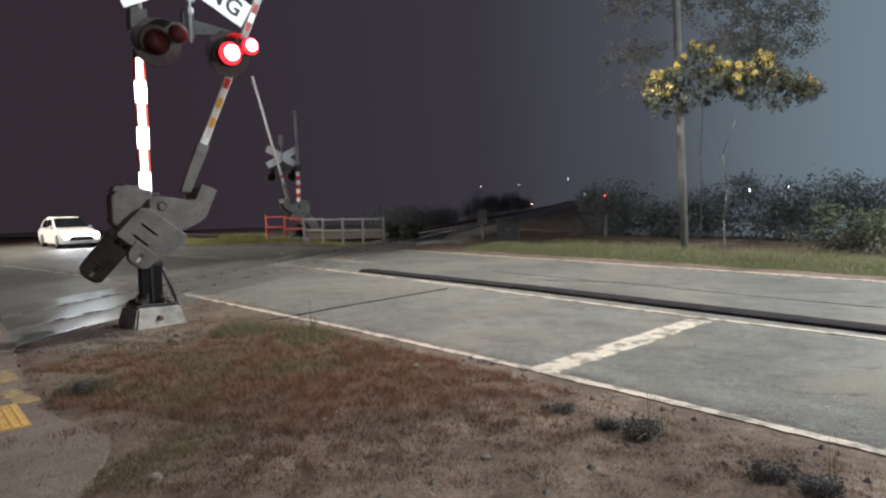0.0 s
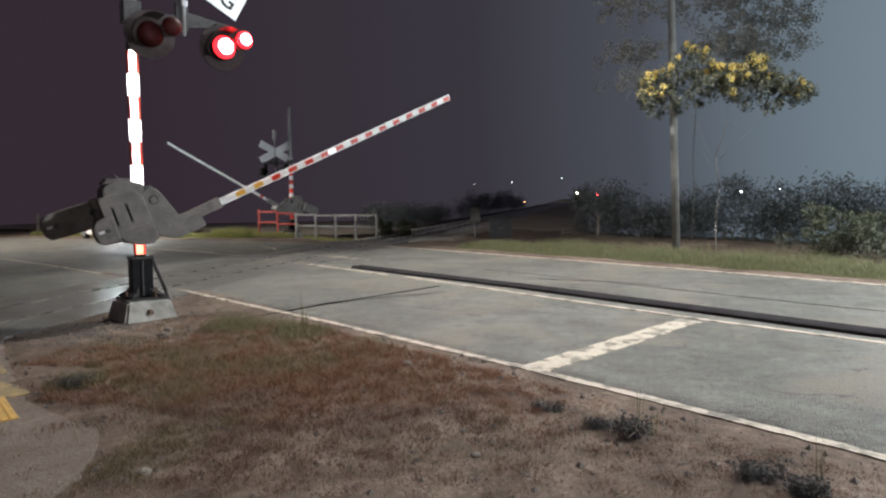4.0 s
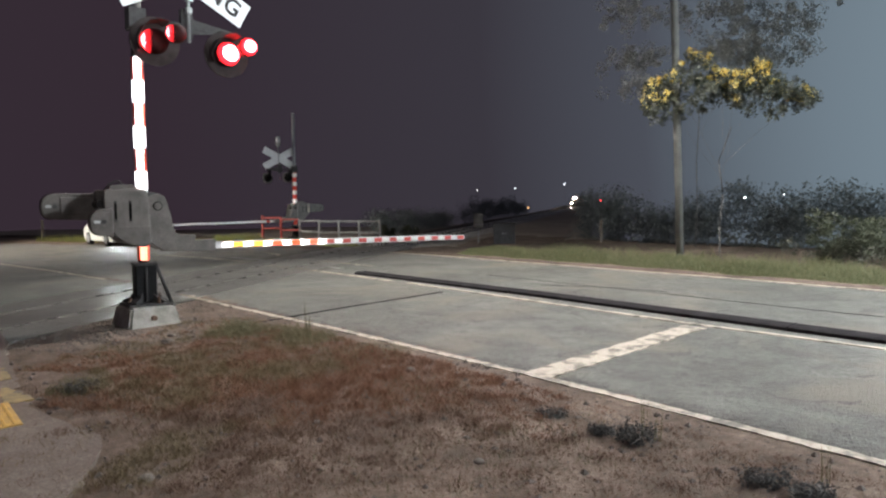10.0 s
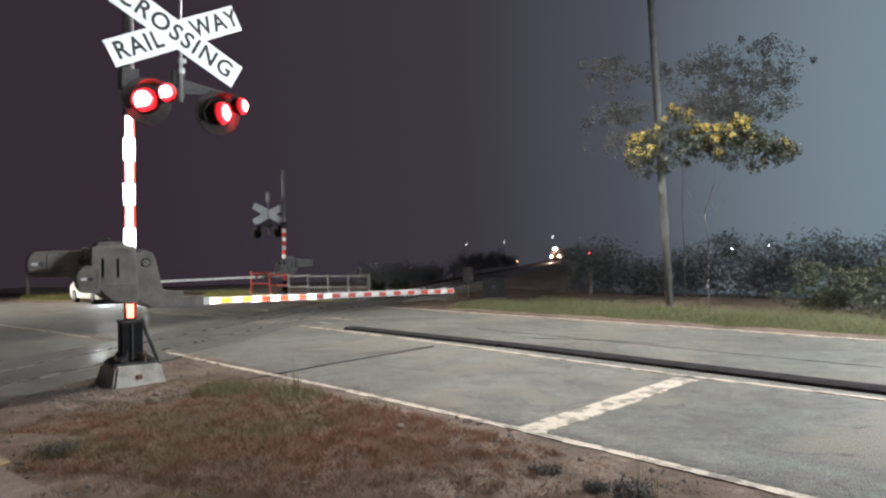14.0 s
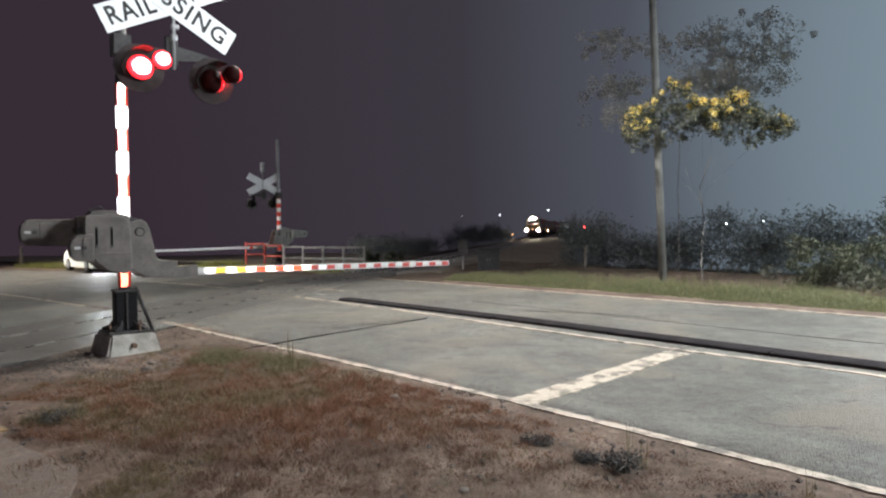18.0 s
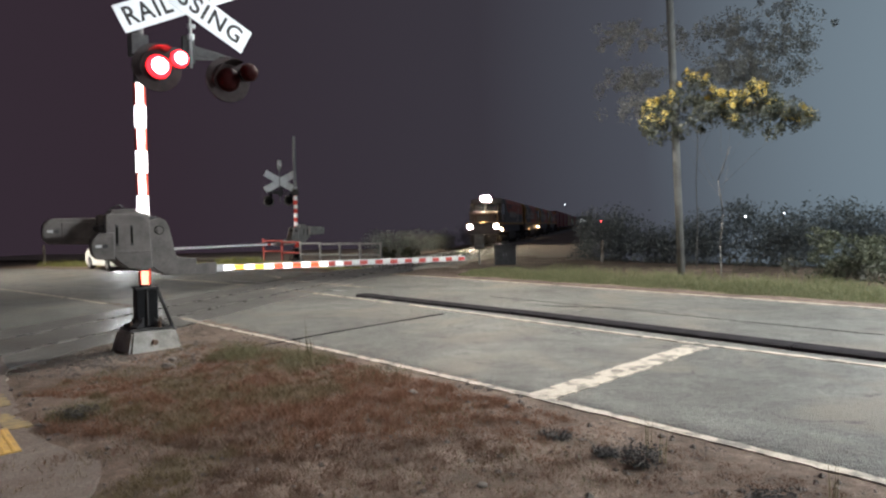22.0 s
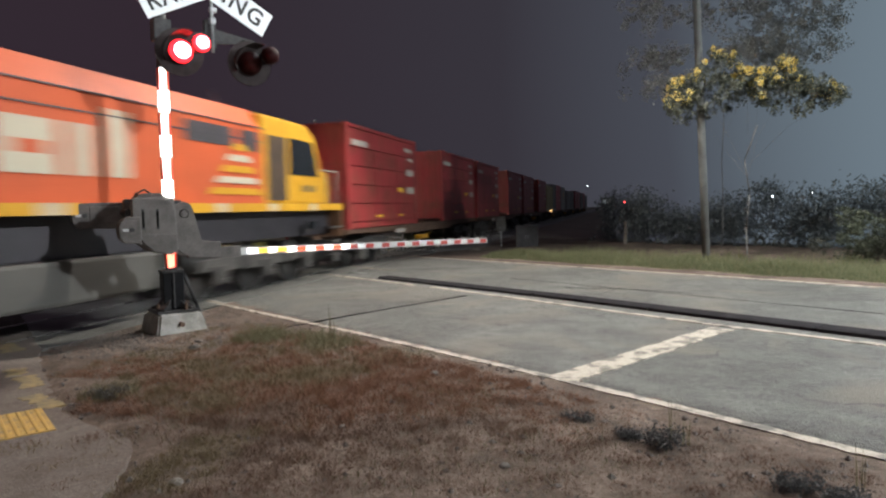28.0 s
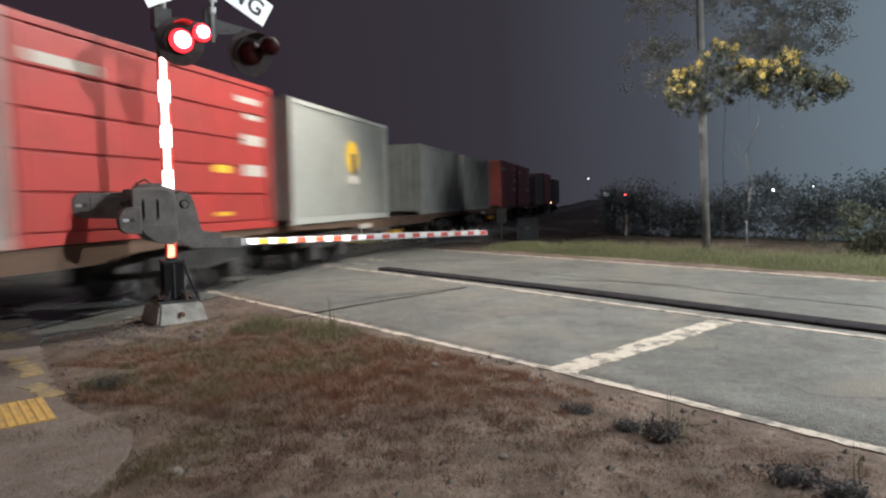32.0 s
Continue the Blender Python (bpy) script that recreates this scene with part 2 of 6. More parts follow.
def along(line, k):
    i = min(int(k), len(line) - 2)
    f = k - i
    return Vector(line[i]).lerp(Vector(line[i + 1]), f)


def shifted(k, edge, by):
    """A point of the road's edge line, moved outwards by some metres."""
    a, b = along(NEAR_EDGE, k), along(FAR_EDGE, k)
    out = (b - a).normalized()
    return a - out * by if edge == "near" else b + out * by


def worn_ground(name, colours, rough, scales, speck, bump, cracks=None):
    """Ground seen from near: patches at three sizes, a speckle of small stones, and fine relief."""
    m = bpy.data.materials.new(name)
    m.use_nodes = True
    n, l = m.node_tree.nodes, m.node_tree.links
    p = n["Principled BSDF"]
    tc = n.new("ShaderNodeTexCoord")
    total = None
    for s, detail, weight in zip(scales, (6, 5, 4), (0.46, 0.32, 0.22)):
        tex = n.new("ShaderNodeTexNoise")
        tex.inputs["Scale"].default_value, tex.inputs["Detail"].default_value, tex.inputs["Roughness"].default_value = s, detail, 0.65
        tex.inputs["Distortion"].default_value = 0.6
        l.new(tc.outputs["Object"], tex.inputs["Vector"])
        w = n.new("ShaderNodeMath")
        w.operation = "MULTIPLY"
        w.inputs[1].default_value = weight
        l.new(tex.outputs["Fac"], w.inputs[0])
        if total is None:
            total = w.outputs[0]
        else:
            add = n.new("ShaderNodeMath")
            l.new(total, add.inputs[0])
            l.new(w.outputs[0], add.inputs[1])
            total = add.outputs[0]
    r = n.new("ShaderNodeValToRGB")
    r.color_ramp.elements[0].position, r.color_ramp.elements[1].position = 0.41, 0.59
    r.color_ramp.elements[0].color, r.color_ramp.elements[1].color = (*colours[0], 1), (*colours[2], 1)
    r.color_ramp.elements.new(0.5).color = (*colours[1], 1)
    l.new(total, r.inputs["Fac"])
    grit = n.new("ShaderNodeTexVoronoi")
    grit.inputs["Scale"].default_value = speck
    l.new(tc.outputs["Object"], grit.inputs["Vector"])
    g = n.new("ShaderNodeMapRange")
    g.inputs["From Max"].default_value, g.inputs["To Min"].default_value, g.inputs["To Max"].default_value = 1.0, 0.62, 1.42
    l.new(grit.outputs["Color"], g.inputs["Value"])
    mul = n.new("ShaderNodeMixRGB")
    mul.blend_type = "MULTIPLY"
    mul.inputs["Fac"].default_value = 1.0
    l.new(r.outputs["Color"], mul.inputs["Color1"])
    l.new(g.outputs["Result"], mul.inputs["Color2"])
    colour = mul.outputs["Color"]
    if cracks:
        # blown sand in drifts, then a broken net of fine cracks
        sand = n.new("ShaderNodeTexNoise")
        sand.inputs["Scale"].default_value, sand.inputs["Detail"].default_value, sand.inputs["Distortion"].default_value = 0.55, 7, 1.2
        l.new(tc.outputs["Object"], sand.inputs["Vector"])
        amount = n.new("ShaderNodeMapRange")
        amount.inputs["From Min"].default_value, amount.inputs["From Max"].default_value, amount.inputs["To Max"].default_value = 0.50, 0.66, 0.75
        l.new(sand.outputs["Fac"], amount.inputs["Value"])
        dust = n.new("ShaderNodeMixRGB")
        dust.inputs["Color2"].default_value = (*cracks, 1)
        l.new(amount.outputs["Result"], dust.inputs["Fac"])
        l.new(colour, dust.inputs["Color1"])
        warp = n.new("ShaderNodeTexNoise")
        warp.inputs["Scale"].default_value, warp.inputs["Detail"].default_value = 2.2, 4
        l.new(tc.outputs["Object"], warp.inputs["Vector"])
        bent = n.new("ShaderNodeMixRGB")
        bent.blend_type = "ADD"
        bent.inputs["Fac"].default_value = 0.8
        l.new(tc.outputs["Object"], bent.inputs["Color1"])
        l.new(warp.outputs["Color"], bent.inputs["Color2"])
        net = n.new("ShaderNodeTexVoronoi")
        net.feature = "DISTANCE_TO_EDGE"
        net.inputs["Scale"].default_value = 0.75
        l.new(bent.outputs["Color"], net.inputs["Vector"])
        line = n.new("ShaderNodeMapRange")
        line.inputs["From Min"].default_value, line.inputs["From Max"].default_value = 0.004, 0.014
        line.inputs["To Min"].default_value, line.inputs["To Max"].default_value = 0.75, 0.0
        l.new(net.outputs["Distance"], line.inputs["Value"])
        some = n.new("ShaderNodeMapRange")
        some.inputs["From Min"].default_value, some.inputs["From Max"].default_value = 0.48, 0.58
        l.new(warp.outputs["Fac"], some.inputs["Value"])
        both = n.new("ShaderNodeMath")
        both.operation = "MULTIPLY"
        l.new(line.outputs["Result"], both.inputs[0])
        l.new(some.outputs["Result"], both.inputs[1])
        crack = n.new("ShaderNodeMixRGB")
        crack.inputs["Color2"].default_value = (0.03, 0.028, 0.026, 1)
        l.new(both.outputs[0], crack.inputs["Fac"])
        l.new(dust.outputs["Color"], crack.inputs["Color1"])
        colour = crack.outputs["Color"]
    l.new(colour, p.inputs["Base Color"])
    p.inputs["Roughness"].default_value = rough
    p.inputs["Specular IOR Level"].default_value = 0.28
    h = n.new("ShaderNodeMath")
    l.new(grit.outputs["Distance"], h.inputs[0])
    l.new(total, h.inputs[1])
    b = n.new("ShaderNodeBump")
    b.inputs["Strength"].default_value, b.inputs["Distance"].default_value = bump, 0.012
    l.new(h.outputs[0], b.inputs["Height"])
    l.new(b.outputs["Normal"], p.inputs["Normal"])
    MATS[name] = m
    return m


ASPHALT = worn_ground("asphalt", ((0.058, 0.057, 0.051), (0.088, 0.087, 0.079), (0.128, 0.126, 0.114)), 0.66, (0.5, 2.8, 12.0), 75, 0.8, (0.135, 0.118, 0.096))
OLD_ASPHALT = worn_ground("old_footpath_asphalt", ((0.080, 0.061, 0.050), (0.102, 0.081, 0.068), (0.127, 0.104, 0.088)), 0.85, (0.6, 3.0, 14.0), 90, 0.4)
DIRT = worn_ground("gravelly_soil", ((0.050, 0.034, 0.025), (0.092, 0.065, 0.049), (0.158, 0.118, 0.092)), 0.95, (0.9, 4.0, 18.0), 130, 0.5)
BALLAST = mat("ballast_stone", (0.27, 0.26, 0.245), 0.9, var=0.35, scale=5, fine=40, bump=1.0)
LINE_PAINT = mat("road_paint", (0.36, 0.315, 0.255), 0.8, var=0.36, scale=4.5, fine=60, bump=0.6, tint=(0.125, 0.112, 0.094))
WORN = [q for q in LINE_PAINT.node_tree.nodes if q.bl_idname == "ShaderNodeValToRGB"][0].color_ramp.elements
WORN[0].position, WORN[1].position = 0.48, 0.60
YELLOW_PAINT = mat("worn_yellow_paint", (0.40, 0.225, 0.04), 0.8, var=0.3, scale=9, fine=50, bump=0.5, tint=(0.20, 0.14, 0.06))
YELLOW_WORN = mat("flaking_yellow_paint", (0.22, 0.155, 0.06), 0.85, var=0.3, scale=11, fine=45, bump=0.5, tint=(0.085, 0.07, 0.056))
YELLOW_DASHES = (((-7.79, 6.64), (-7.07, 6.21), 0.26), ((-6.25, 5.48), (-5.95, 5.25), 0.22), ((-5.85, 5.22), (-5.38, 4.92), 0.24), ((-5.15, 4.66), (-4.62, 4.40), 0.22))


def spread(lo, hi, fine_lo, fine_hi, fine, grow=1.35):
    xs = list(np.arange(fine_lo, fine_hi + 1e-6, fine))
    d, x = fine, xs[-1]
    while x < hi:
        d *= grow
        x += d
        xs.append(x)
    d, x = fine, xs[0]
    while x > lo:
        d *= grow
        x -= d
        xs.insert(0, x)
    return xs


def road_k(x, y):
    """How far the point lies outside the road's lines: below 0 inside."""
    s = 0.597 * x + 0.802 * y
    if x > -8:
        near, far = 4.45 if x > -1 else 4.05 + 0.057 * (x + 8), 13.2
        return max(near - s, s - far)
    near_y = float(np.interp(x, [-90, -45, -25, -17.4, -13.3, -10.1, -7.96], [34, 24, 18.6, 15.9, 13.9, 12.22, 10.93]))
    far_y = float(np.interp(x, [-90, -45, -25, -18, -14.5, -11.5, -8.34], [40, 29.5, 24.6, 24.1, 23.75, 23.2, 22.2]))
    return max(near_y - y, y - far_y) * 0.85


FOOTPATH = [(0.6, -14.0), (-2.0, -1.0), (-2.75, 2.6), (-2.95, 3.2), (-3.12, 3.55), (-3.4, 3.85), (-4.0, 4.1), (-4.45, 4.3), (-5.1, 4.85), (-6.2, 5.75), (-7.0, 6.5),
            (-9.6, 8.6), (-10.6, 7.6), (-8.2, 5.4), (-6.2, 3.4), (-5.4, 2.4), (-4.6, -1.0), (-2.2, -14.0)]
APRON = [(-7.3, 7.3), (-6.75, 8.9), (-6.9, 10.0), (-8.0, 10.95), (-10.1, 12.2), (-13.3, 13.85), (-17.4, 15.85), (-26.0, 18.6), (-26.0, 11.0), (-11.0, 8.2), (-9.55, 8.65)]


def inside(x, y, poly):
    hit = False
    for (x0, y0), (x1, y1) in zip(poly, poly[1:] + poly[:1]):
        if (y0 > y) != (y1 > y) and x < x0 + (y - y0) / (y1 - y0) * (x1 - x0):
            hit = not hit
    return hit


def slab_of(name, outline, material, label, category, z=0.008):
    """A flat paved area with an edge."""
    fine = []
    for (x0, y0), (x1, y1) in zip(outline, outline[1:] + outline[:1]):
        n = max(1, int(math.hypot(x1 - x0, y1 - y0) / 0.12)) if abs(x0) < 12 else 1
        for i in range(n):
            x, y = x0 + (x1 - x0) * i / n, y0 + (y1 - y0) * i / n
            fine.append((x + 0.05 * noise.noise(Vector((x * 5, y * 5, 1))), y + 0.05 * noise.noise(Vector((x * 5, y * 5, 8)))))
    outline = fine
    bm = BM()
    vs = [bm.verts.new((x, y, z)) for x, y in outline]
    lo = [bm.verts.new((x, y, -0.12)) for x, y in outline]
    bm.faces.new(vs)
    for i in range(len(vs)):
        j = (i + 1) % len(vs)
        bm.faces.new((vs[i], vs[j], lo[j], lo[i]))
    return tagged(part(name, bm, material), label, category, kind="structure")


def build_ground():
    xs = spread(-2500, 2500, -12, 8, 0.22)
    ys = spread(-1500, 3000, 1.0, 24, 0.22)
    verts, faces = [], []
    for y in ys:
        for x in xs:
            k = road_k(x, y)
            under = -0.12 + 0.116 * step(-0.62, -0.22, k) + 0.010 * step(-0.05, 0.15, k)
            bump = 0.0
            if k > 0.1 and abs(x) < 40 and abs(y) < 60:
                bump = 0.035 * noise.noise(Vector((x * 0.9, y * 0.9, 0))) + 0.014 * noise.noise(Vector((x * 4, y * 4, 3)))
                bump *= step(0.1, 0.9, k)
            if abs(x - TRACK_X) < 2.6 and k > -0.3:
                if 3.5 < y < 25.5:
                    under, bump = (-0.15 if abs(x - TRACK_X) < 1.25 else 0.002), 0.0
                else:
                    under, bump = -0.2, 0.0
            if inside(x, y, FOOTPATH) or inside(x, y, APRON):
                under, bump = -0.05, 0.0
            z = under + bump + fall(x, y)
            far = math.hypot(x, y)
            if far > 200:
                z += -0.3
            verts.append((x, y, z))
    w = len(xs)
    for j in range(len(ys) - 1):
        for i in range(w - 1):
            a = j * w + i
            faces.append((a, a + 1, a + w + 1, a + w))
    ob = raw("ground", verts, faces, DIRT, "structure", "bare brown soil with fine gravel and dry grass", "ground")
    for f in ob.data.polygons:
        f.use_smooth = True


def build_road():
    ks = list(np.arange(0, len(NEAR_EDGE) - 1 + 1e-6, 0.1))
    verts, faces, n = [], [], 20
    for k in ks:
        a, b = shifted(k, "near", 0.16), shifted(k, "far", 0.45)
        for i in range(n + 1):
            p = a.lerp(b, i / n)
            worn = 0.012 * noise.noise(Vector((p.x * 0.5, p.y * 0.5, 7)))
            edge = -0.012 if i in (0, n) else 0.0
            verts.append((p.x, p.y, worn * 0.4 + edge + fall(p.x, p.y)))
    skirt = len(verts)
    for k in ks:
        for e, by in (("near", 0.2), ("far", 0.5)):
            p = shifted(k, e, by)
            verts.append((p.x, p.y, -0.15 + fall(p.x, p.y)))
    for j in range(len(ks) - 1):
        for i in range(n):
            a = j * (n + 1) + i
            faces.append((a, a + 1, a + n + 2, a + n + 1))
        a = j * (n + 1)
        faces.append((a, a + n + 1, skirt + 2 * j + 2, skirt + 2 * j))
        faces.append((a + n, skirt + 2 * j + 1, skirt + 2 * j + 3, a + 2 * n + 1))
    ob = raw("road", verts, faces, ASPHALT, "structure", "grey worn asphalt two-lane road over the level crossing", "road")
    for f in ob.data.polygons:
        f.use_smooth = True
    return ob


def ribbon(name, pts, width, label, material=LINE_PAINT, rag=0.012, z=0.009, seed=1):
    """A painted line along points, with a ragged worn edge."""
    rng = random.Random(seed)
    pts = [Vector((p[0], p[1])) for p in pts]
    fine = [pts[0]]
    for a, b in zip(pts, pts[1:]):
        n = max(1, int((b - a).length / 0.035)) if (b - a).length < 40 else 40
        fine += [a.lerp(b, i / n) for i in range(1, n + 1)]
    bm = BM()
    prev = None
    for i, p in enumerate(fine):
        d = (fine[min(i + 1, len(fine) - 1)] - fine[max(i - 1, 0)]).normalized()
        s = Vector((-d.y, d.x))
        h = width / 2
        ra, rb = (1.6 * rag * noise.noise(Vector((p.x * 6, p.y * 6, seed + k))) + 0.9 * rag * noise.noise(Vector((p.x * 22, p.y * 22, seed + k))) + rng.uniform(-0.25, 0.25) * rag for k in (0.2, 5.7))
        a, b = p + s * (h + ra), p - s * (h + rb)
        za = z + fall(p.x, p.y)
        row = [bm.verts.new((q.x, q.y, zz)) for q, zz in ((a, za - 0.02), (a, za), (b, za), (b, za - 0.02))]
        if prev:
            for k in range(3):
                bm.faces.new((prev[k], row[k], row[k + 1], prev[k + 1]))
        prev = row
    ob = part(name, bm, material, ROADWAY)
    return ob


build_ground()
ROADWAY = build_road()


def line_pts(edge, k0, k1, by=0.0):
    return [tuple(shifted(k, edge, by)) for k in np.arange(k0, k1 + 1e-6, 0.25)]


ribbon("edge_line", line_pts("near", 0, 7.9), 0.105, "", rag=0.012, seed=1)
ribbon("edge_line", line_pts("near", 9.2, 13.5), 0.11, "", seed=2)
ribbon("edge_line", line_pts("far", 0, 8.0), 0.15, "", seed=3)
CENTRE = [(40.0, -18.9), (12.0, 1.2), (2.71, 8.08), (1.35, 8.98), (-1.3, 11.0), (-3.74, 12.86)]
ribbon("centre_line", CENTRE, 0.12, "", seed=4)
ribbon("centre_line", [(-4.19, 13.12), (-4.93, 13.67), (-5.91, 14.4), (-7.48, 15.5), (-8.59, 16.14)], 0.11, "", seed=5)
ribbon("lane_line", [(-5.75, 16.39), (-6.9, 17.1), (-7.88, 17.73)], 0.11, "", seed=6)
ribbon("lane_line", [(-8.3, 17.9), (-9.2, 18.5), (-9.6, 18.7)], 0.10, "", seed=7)
ribbon("lane_line", [(-10.0, 19.3), (-10.3, 20.0), (-11.2, 20.7)], 0.10, "", seed=8)
ribbon("lane_line", [(-10.0, 17.2), (-12.0, 18.4), (-14.5, 19.4)], 0.10, "", seed=9)
ribbon("stop_line", [(-0.52, 6.08), (0.3, 7.35), (1.22, 8.82)], 0.30, "", rag=0.02, seed=10)
# tar seams and a straight black line across the lane
TAR = mat("tar_seam", (0.03, 0.03, 0.03), 0.5, var=0.2, scale=20)
ribbon("tar_seam", [(6.5, 8.2), (3.0, 10.6), (0.2, 12.7), (-2.4, 14.6)], 0.02, "", TAR, 0.02, 0.007, 11)
ribbon("saw_cut", [(-4.51, 8.17), (-3.95, 9.38), (-2.73, 11.6)], 0.03, "", mat("matt_black_line", (0.008, 0.008, 0.008), 0.95, spec=0.03, bump=0), 0.006, 0.011, 31)
ribbon("tar_seam", [(-1.05, 12.95), (0.46, 12.67), (1.22, 12.24)], 0.022, "", TAR, 0.012, 0.007, 34)
ribbon("tar_seam", [(-0.4, 12.0), (-0.1, 12.6), (-0.4, 13.4)], 0.015, "", TAR, 0.006, 0.007, 14)
ribbon("tar_seam", [(-6.3, 15.6), (-8.0, 16.9), (-11.2, 18.6)], 0.22, "", mat("wet_asphalt_patch", (0.06, 0.06, 0.058), 0.35, var=0.2, scale=4), 0.03, 0.006, 16)


def build_kerb():
    """The raised median kerb, in lengths with narrow joints."""
    kerb = empty("median_kerb", pose(0, 0, 0), "low dark asphalt-coloured median kerb between the two lanes", "kerb", kind="structure")
    m = mat("dark_kerb_concrete", (0.034, 0.032, 0.034), 0.95, var=0.25, scale=3, fine=60, bump=0.6, spec=0.0)
    pts = [Vector((-5.38, 14.52)), Vector((-0.9, 11.42)), Vector((2.9, 8.52)), Vector((14.0, 0.2)), Vector((40.0, -19.3))]
    d0 = 0.0
    lens = [(b - a).length for a, b in zip(pts, pts[1:])]

    def at(s):
        for a, b, w in zip(pts, pts[1:], lens):
            if s <= w:
                return a.lerp(b, s / w), (b - a).normalized()
            s -= w
        return pts[-1], (pts[-1] - pts[-2]).normalized()

    while d0 < 36:
        length = 2.4
        p, d = at(d0 + length / 2)
        bm = BM()
        prism(bm, [(-0.19, -0.05), (-0.18, 0.04), (-0.13, 0.058), (0.13, 0.058), (0.18, 0.04), (0.19, -0.05)], -length / 2 + 0.008, length / 2 - 0.008)
        ang = math.degrees(math.atan2(d.y, d.x)) - 90
        part("kerb_length", bm, m, kerb, m=pose(p.x, p.y, 0, 0, 0, ang))
        d0 += length


def build_track():
    track = empty("railway_track", pose(TRACK_X, 0, 0), "narrow-gauge railway track set into the road surface", "railway track", kind="structure")
    prof = [(-0.065, -0.13), (-0.065, -0.115), (-0.012, -0.10), (-0.012, -0.025), (-0.034, -0.015), (-0.034, 0.018), (0.034, 0.018), (0.034, -0.015),
            (0.012, -0.025), (0.012, -0.10), (0.065, -0.115), (0.065, -0.13)]
    for s in (-1, 1):
        bm = BM()
        prism(bm, prof, -150, 900)
        part("rail", bm, RAIL_STEEL, track, m=pose(s * (GAUGE / 2 + 0.034), 0, 0))
    bm = BM()
    box(bm, -1.1, 1.1, 0, 0.22, -0.24, -0.125, 0.012)
    me = mesh_of("sleeper", bm, WOOD)
    for i in range(170):
        y = -20 + i * 0.62
        if 4.0 < y < 24.2:
            continue
        ob = new("sleeper", me)
        ob.parent = track
        ob.location = (random.uniform(-0.03, 0.03), y, 0)
    # ballast bed with loose stones
    bm = BM()
    prism(bm, [(-2.4, -0.25), (-1.5, -0.11), (1.5, -0.11), (2.4, -0.25)], -150, 900)
    part("ballast_bed", bm, BALLAST, track)
    rng = np.random.RandomState(3)
    verts, faces = [], []
    base = np.array([(1, 0, 0), (-1, 0, 0), (0, 1, 0), (0, -1, 0), (0, 0, 1), (0, 0, -1)], float)
    tri = [(0, 2, 4), (2, 1, 4), (1, 3, 4), (3, 0, 4), (2, 0, 5), (1, 2, 5), (3, 1, 5), (0, 3, 5)]
    for i in range(5000):
        y = rng.uniform(-4, 60)
        if 3.9 < y < 24.3:
            continue
        x = rng.uniform(-2.0, 2.0)
        z = -0.11 - 0.16 * max(0.0, abs(x) - 1.5) / 0.9
        k = len(verts)
        s = rng.uniform(0.02, 0.05)
        for v in base * s * rng.uniform(0.6, 1.2, (6, 3)):
            verts.append((v[0] + x, v[1] + y, v[2] + z))
        faces += [(a + k, b + k, c + k) for a, b, c in tri]
    st = raw("ballast_stones", verts, faces, BALLAST, kind="stuff")
    st.parent = track
    # crossing surface panels between and beside the rails
    rub = mat("crossing_asphalt", (0.098, 0.095, 0.086), 0.36, var=0.2, scale=1.2, fine=90, bump=0.5)
    for x0, x1 in ((-1.4, -0.605), (-0.515, 0.515), (0.605, 1.4)):
        bm = BM()
        box(bm, x0, x1, 4.3, 24.0, -0.12, 0.008, 0.004)
        part("crossing_panel", bm, rub, track)


def build_footpath():
    """The old footpath that crosses the rails beside the road, with its yellow warning marks."""
    ob = slab_of("footpath", FOOTPATH, OLD_ASPHALT, "old dark asphalt footpath leading over the rails", "footpath", 0.009)
    slab_of("crossing_apron", APRON, ASPHALT, "worn asphalt apron beside the rails", "paving", 0.004)
    # tactile pads with rows of raised domes
    d = Vector((0.81, -0.59))
    s = Vector((0.59, 0.81)) * -1
    ang = math.degrees(math.atan2(d.y, d.x))
    dome = BM()
    bmesh.ops.create_cone(dome, cap_ends=True, segments=8, radius1=0.017, radius2=0.011, depth=0.008)
    dome_me = mesh_of("dome", dome, YELLOW_PAINT)
    for i in range(3):
        p = Vector((-4.42, 4.12)) + s * 0.0 - Vector((-d.y, d.x)) * 0.28 - d * 0.38 * 0 + (-d) * 0.0 + Vector((-0.59, -0.81)) * (0.61 * i)
        pad = empty("tactile_pad", pose(p.x, p.y, 0.012, 0, 0, ang), "worn yellow tactile paving pad with raised domes on the footpath", "tactile paving", "tactile pads by the rails")
        bm = BM()
        box(bm, -0.36, 0.36, -0.3, 0.3, -0.01, 0.006, 0.003)
        part("slab", bm, YELLOW_PAINT, pad)
        for a in range(11):
            for b in range(9):
                o = new("dome", dome_me)
                o.parent = pad
                o.location = (-0.32 + a * 0.064, -0.26 + b * 0.064, 0.01)
    for i, (p, q, w) in enumerate(YELLOW_DASHES):
        bm = BM()
        rng = random.Random(i)
        a, b = Vector(p), Vector(q)
        d = (b - a).normalized()
        side = Vector((-d.y, d.x)) * w / 2
        n = max(4, int((b - a).length / 0.04))
        rim = [a.lerp(b, k / n) + side * rng.uniform(0.45, 1.1) for k in range(n + 1)] + [b.lerp(a, k / n) - side * rng.uniform(0.45, 1.1) for k in range(n + 1)]
        top = [bm.verts.new((v.x, v.y, 0.013)) for v in rim]
        low = [bm.verts.new((v.x, v.y, 0.0)) for v in rim]
        bm.faces.new(top)
        for k in range(len(rim)):
            j = (k + 1) % len(rim)
            bm.faces.new((top[k], top[j], low[j], low[k]))
        part("yellow_mark", bm, YELLOW_WORN, ob)


build_kerb()
build_track()
build_footpath()
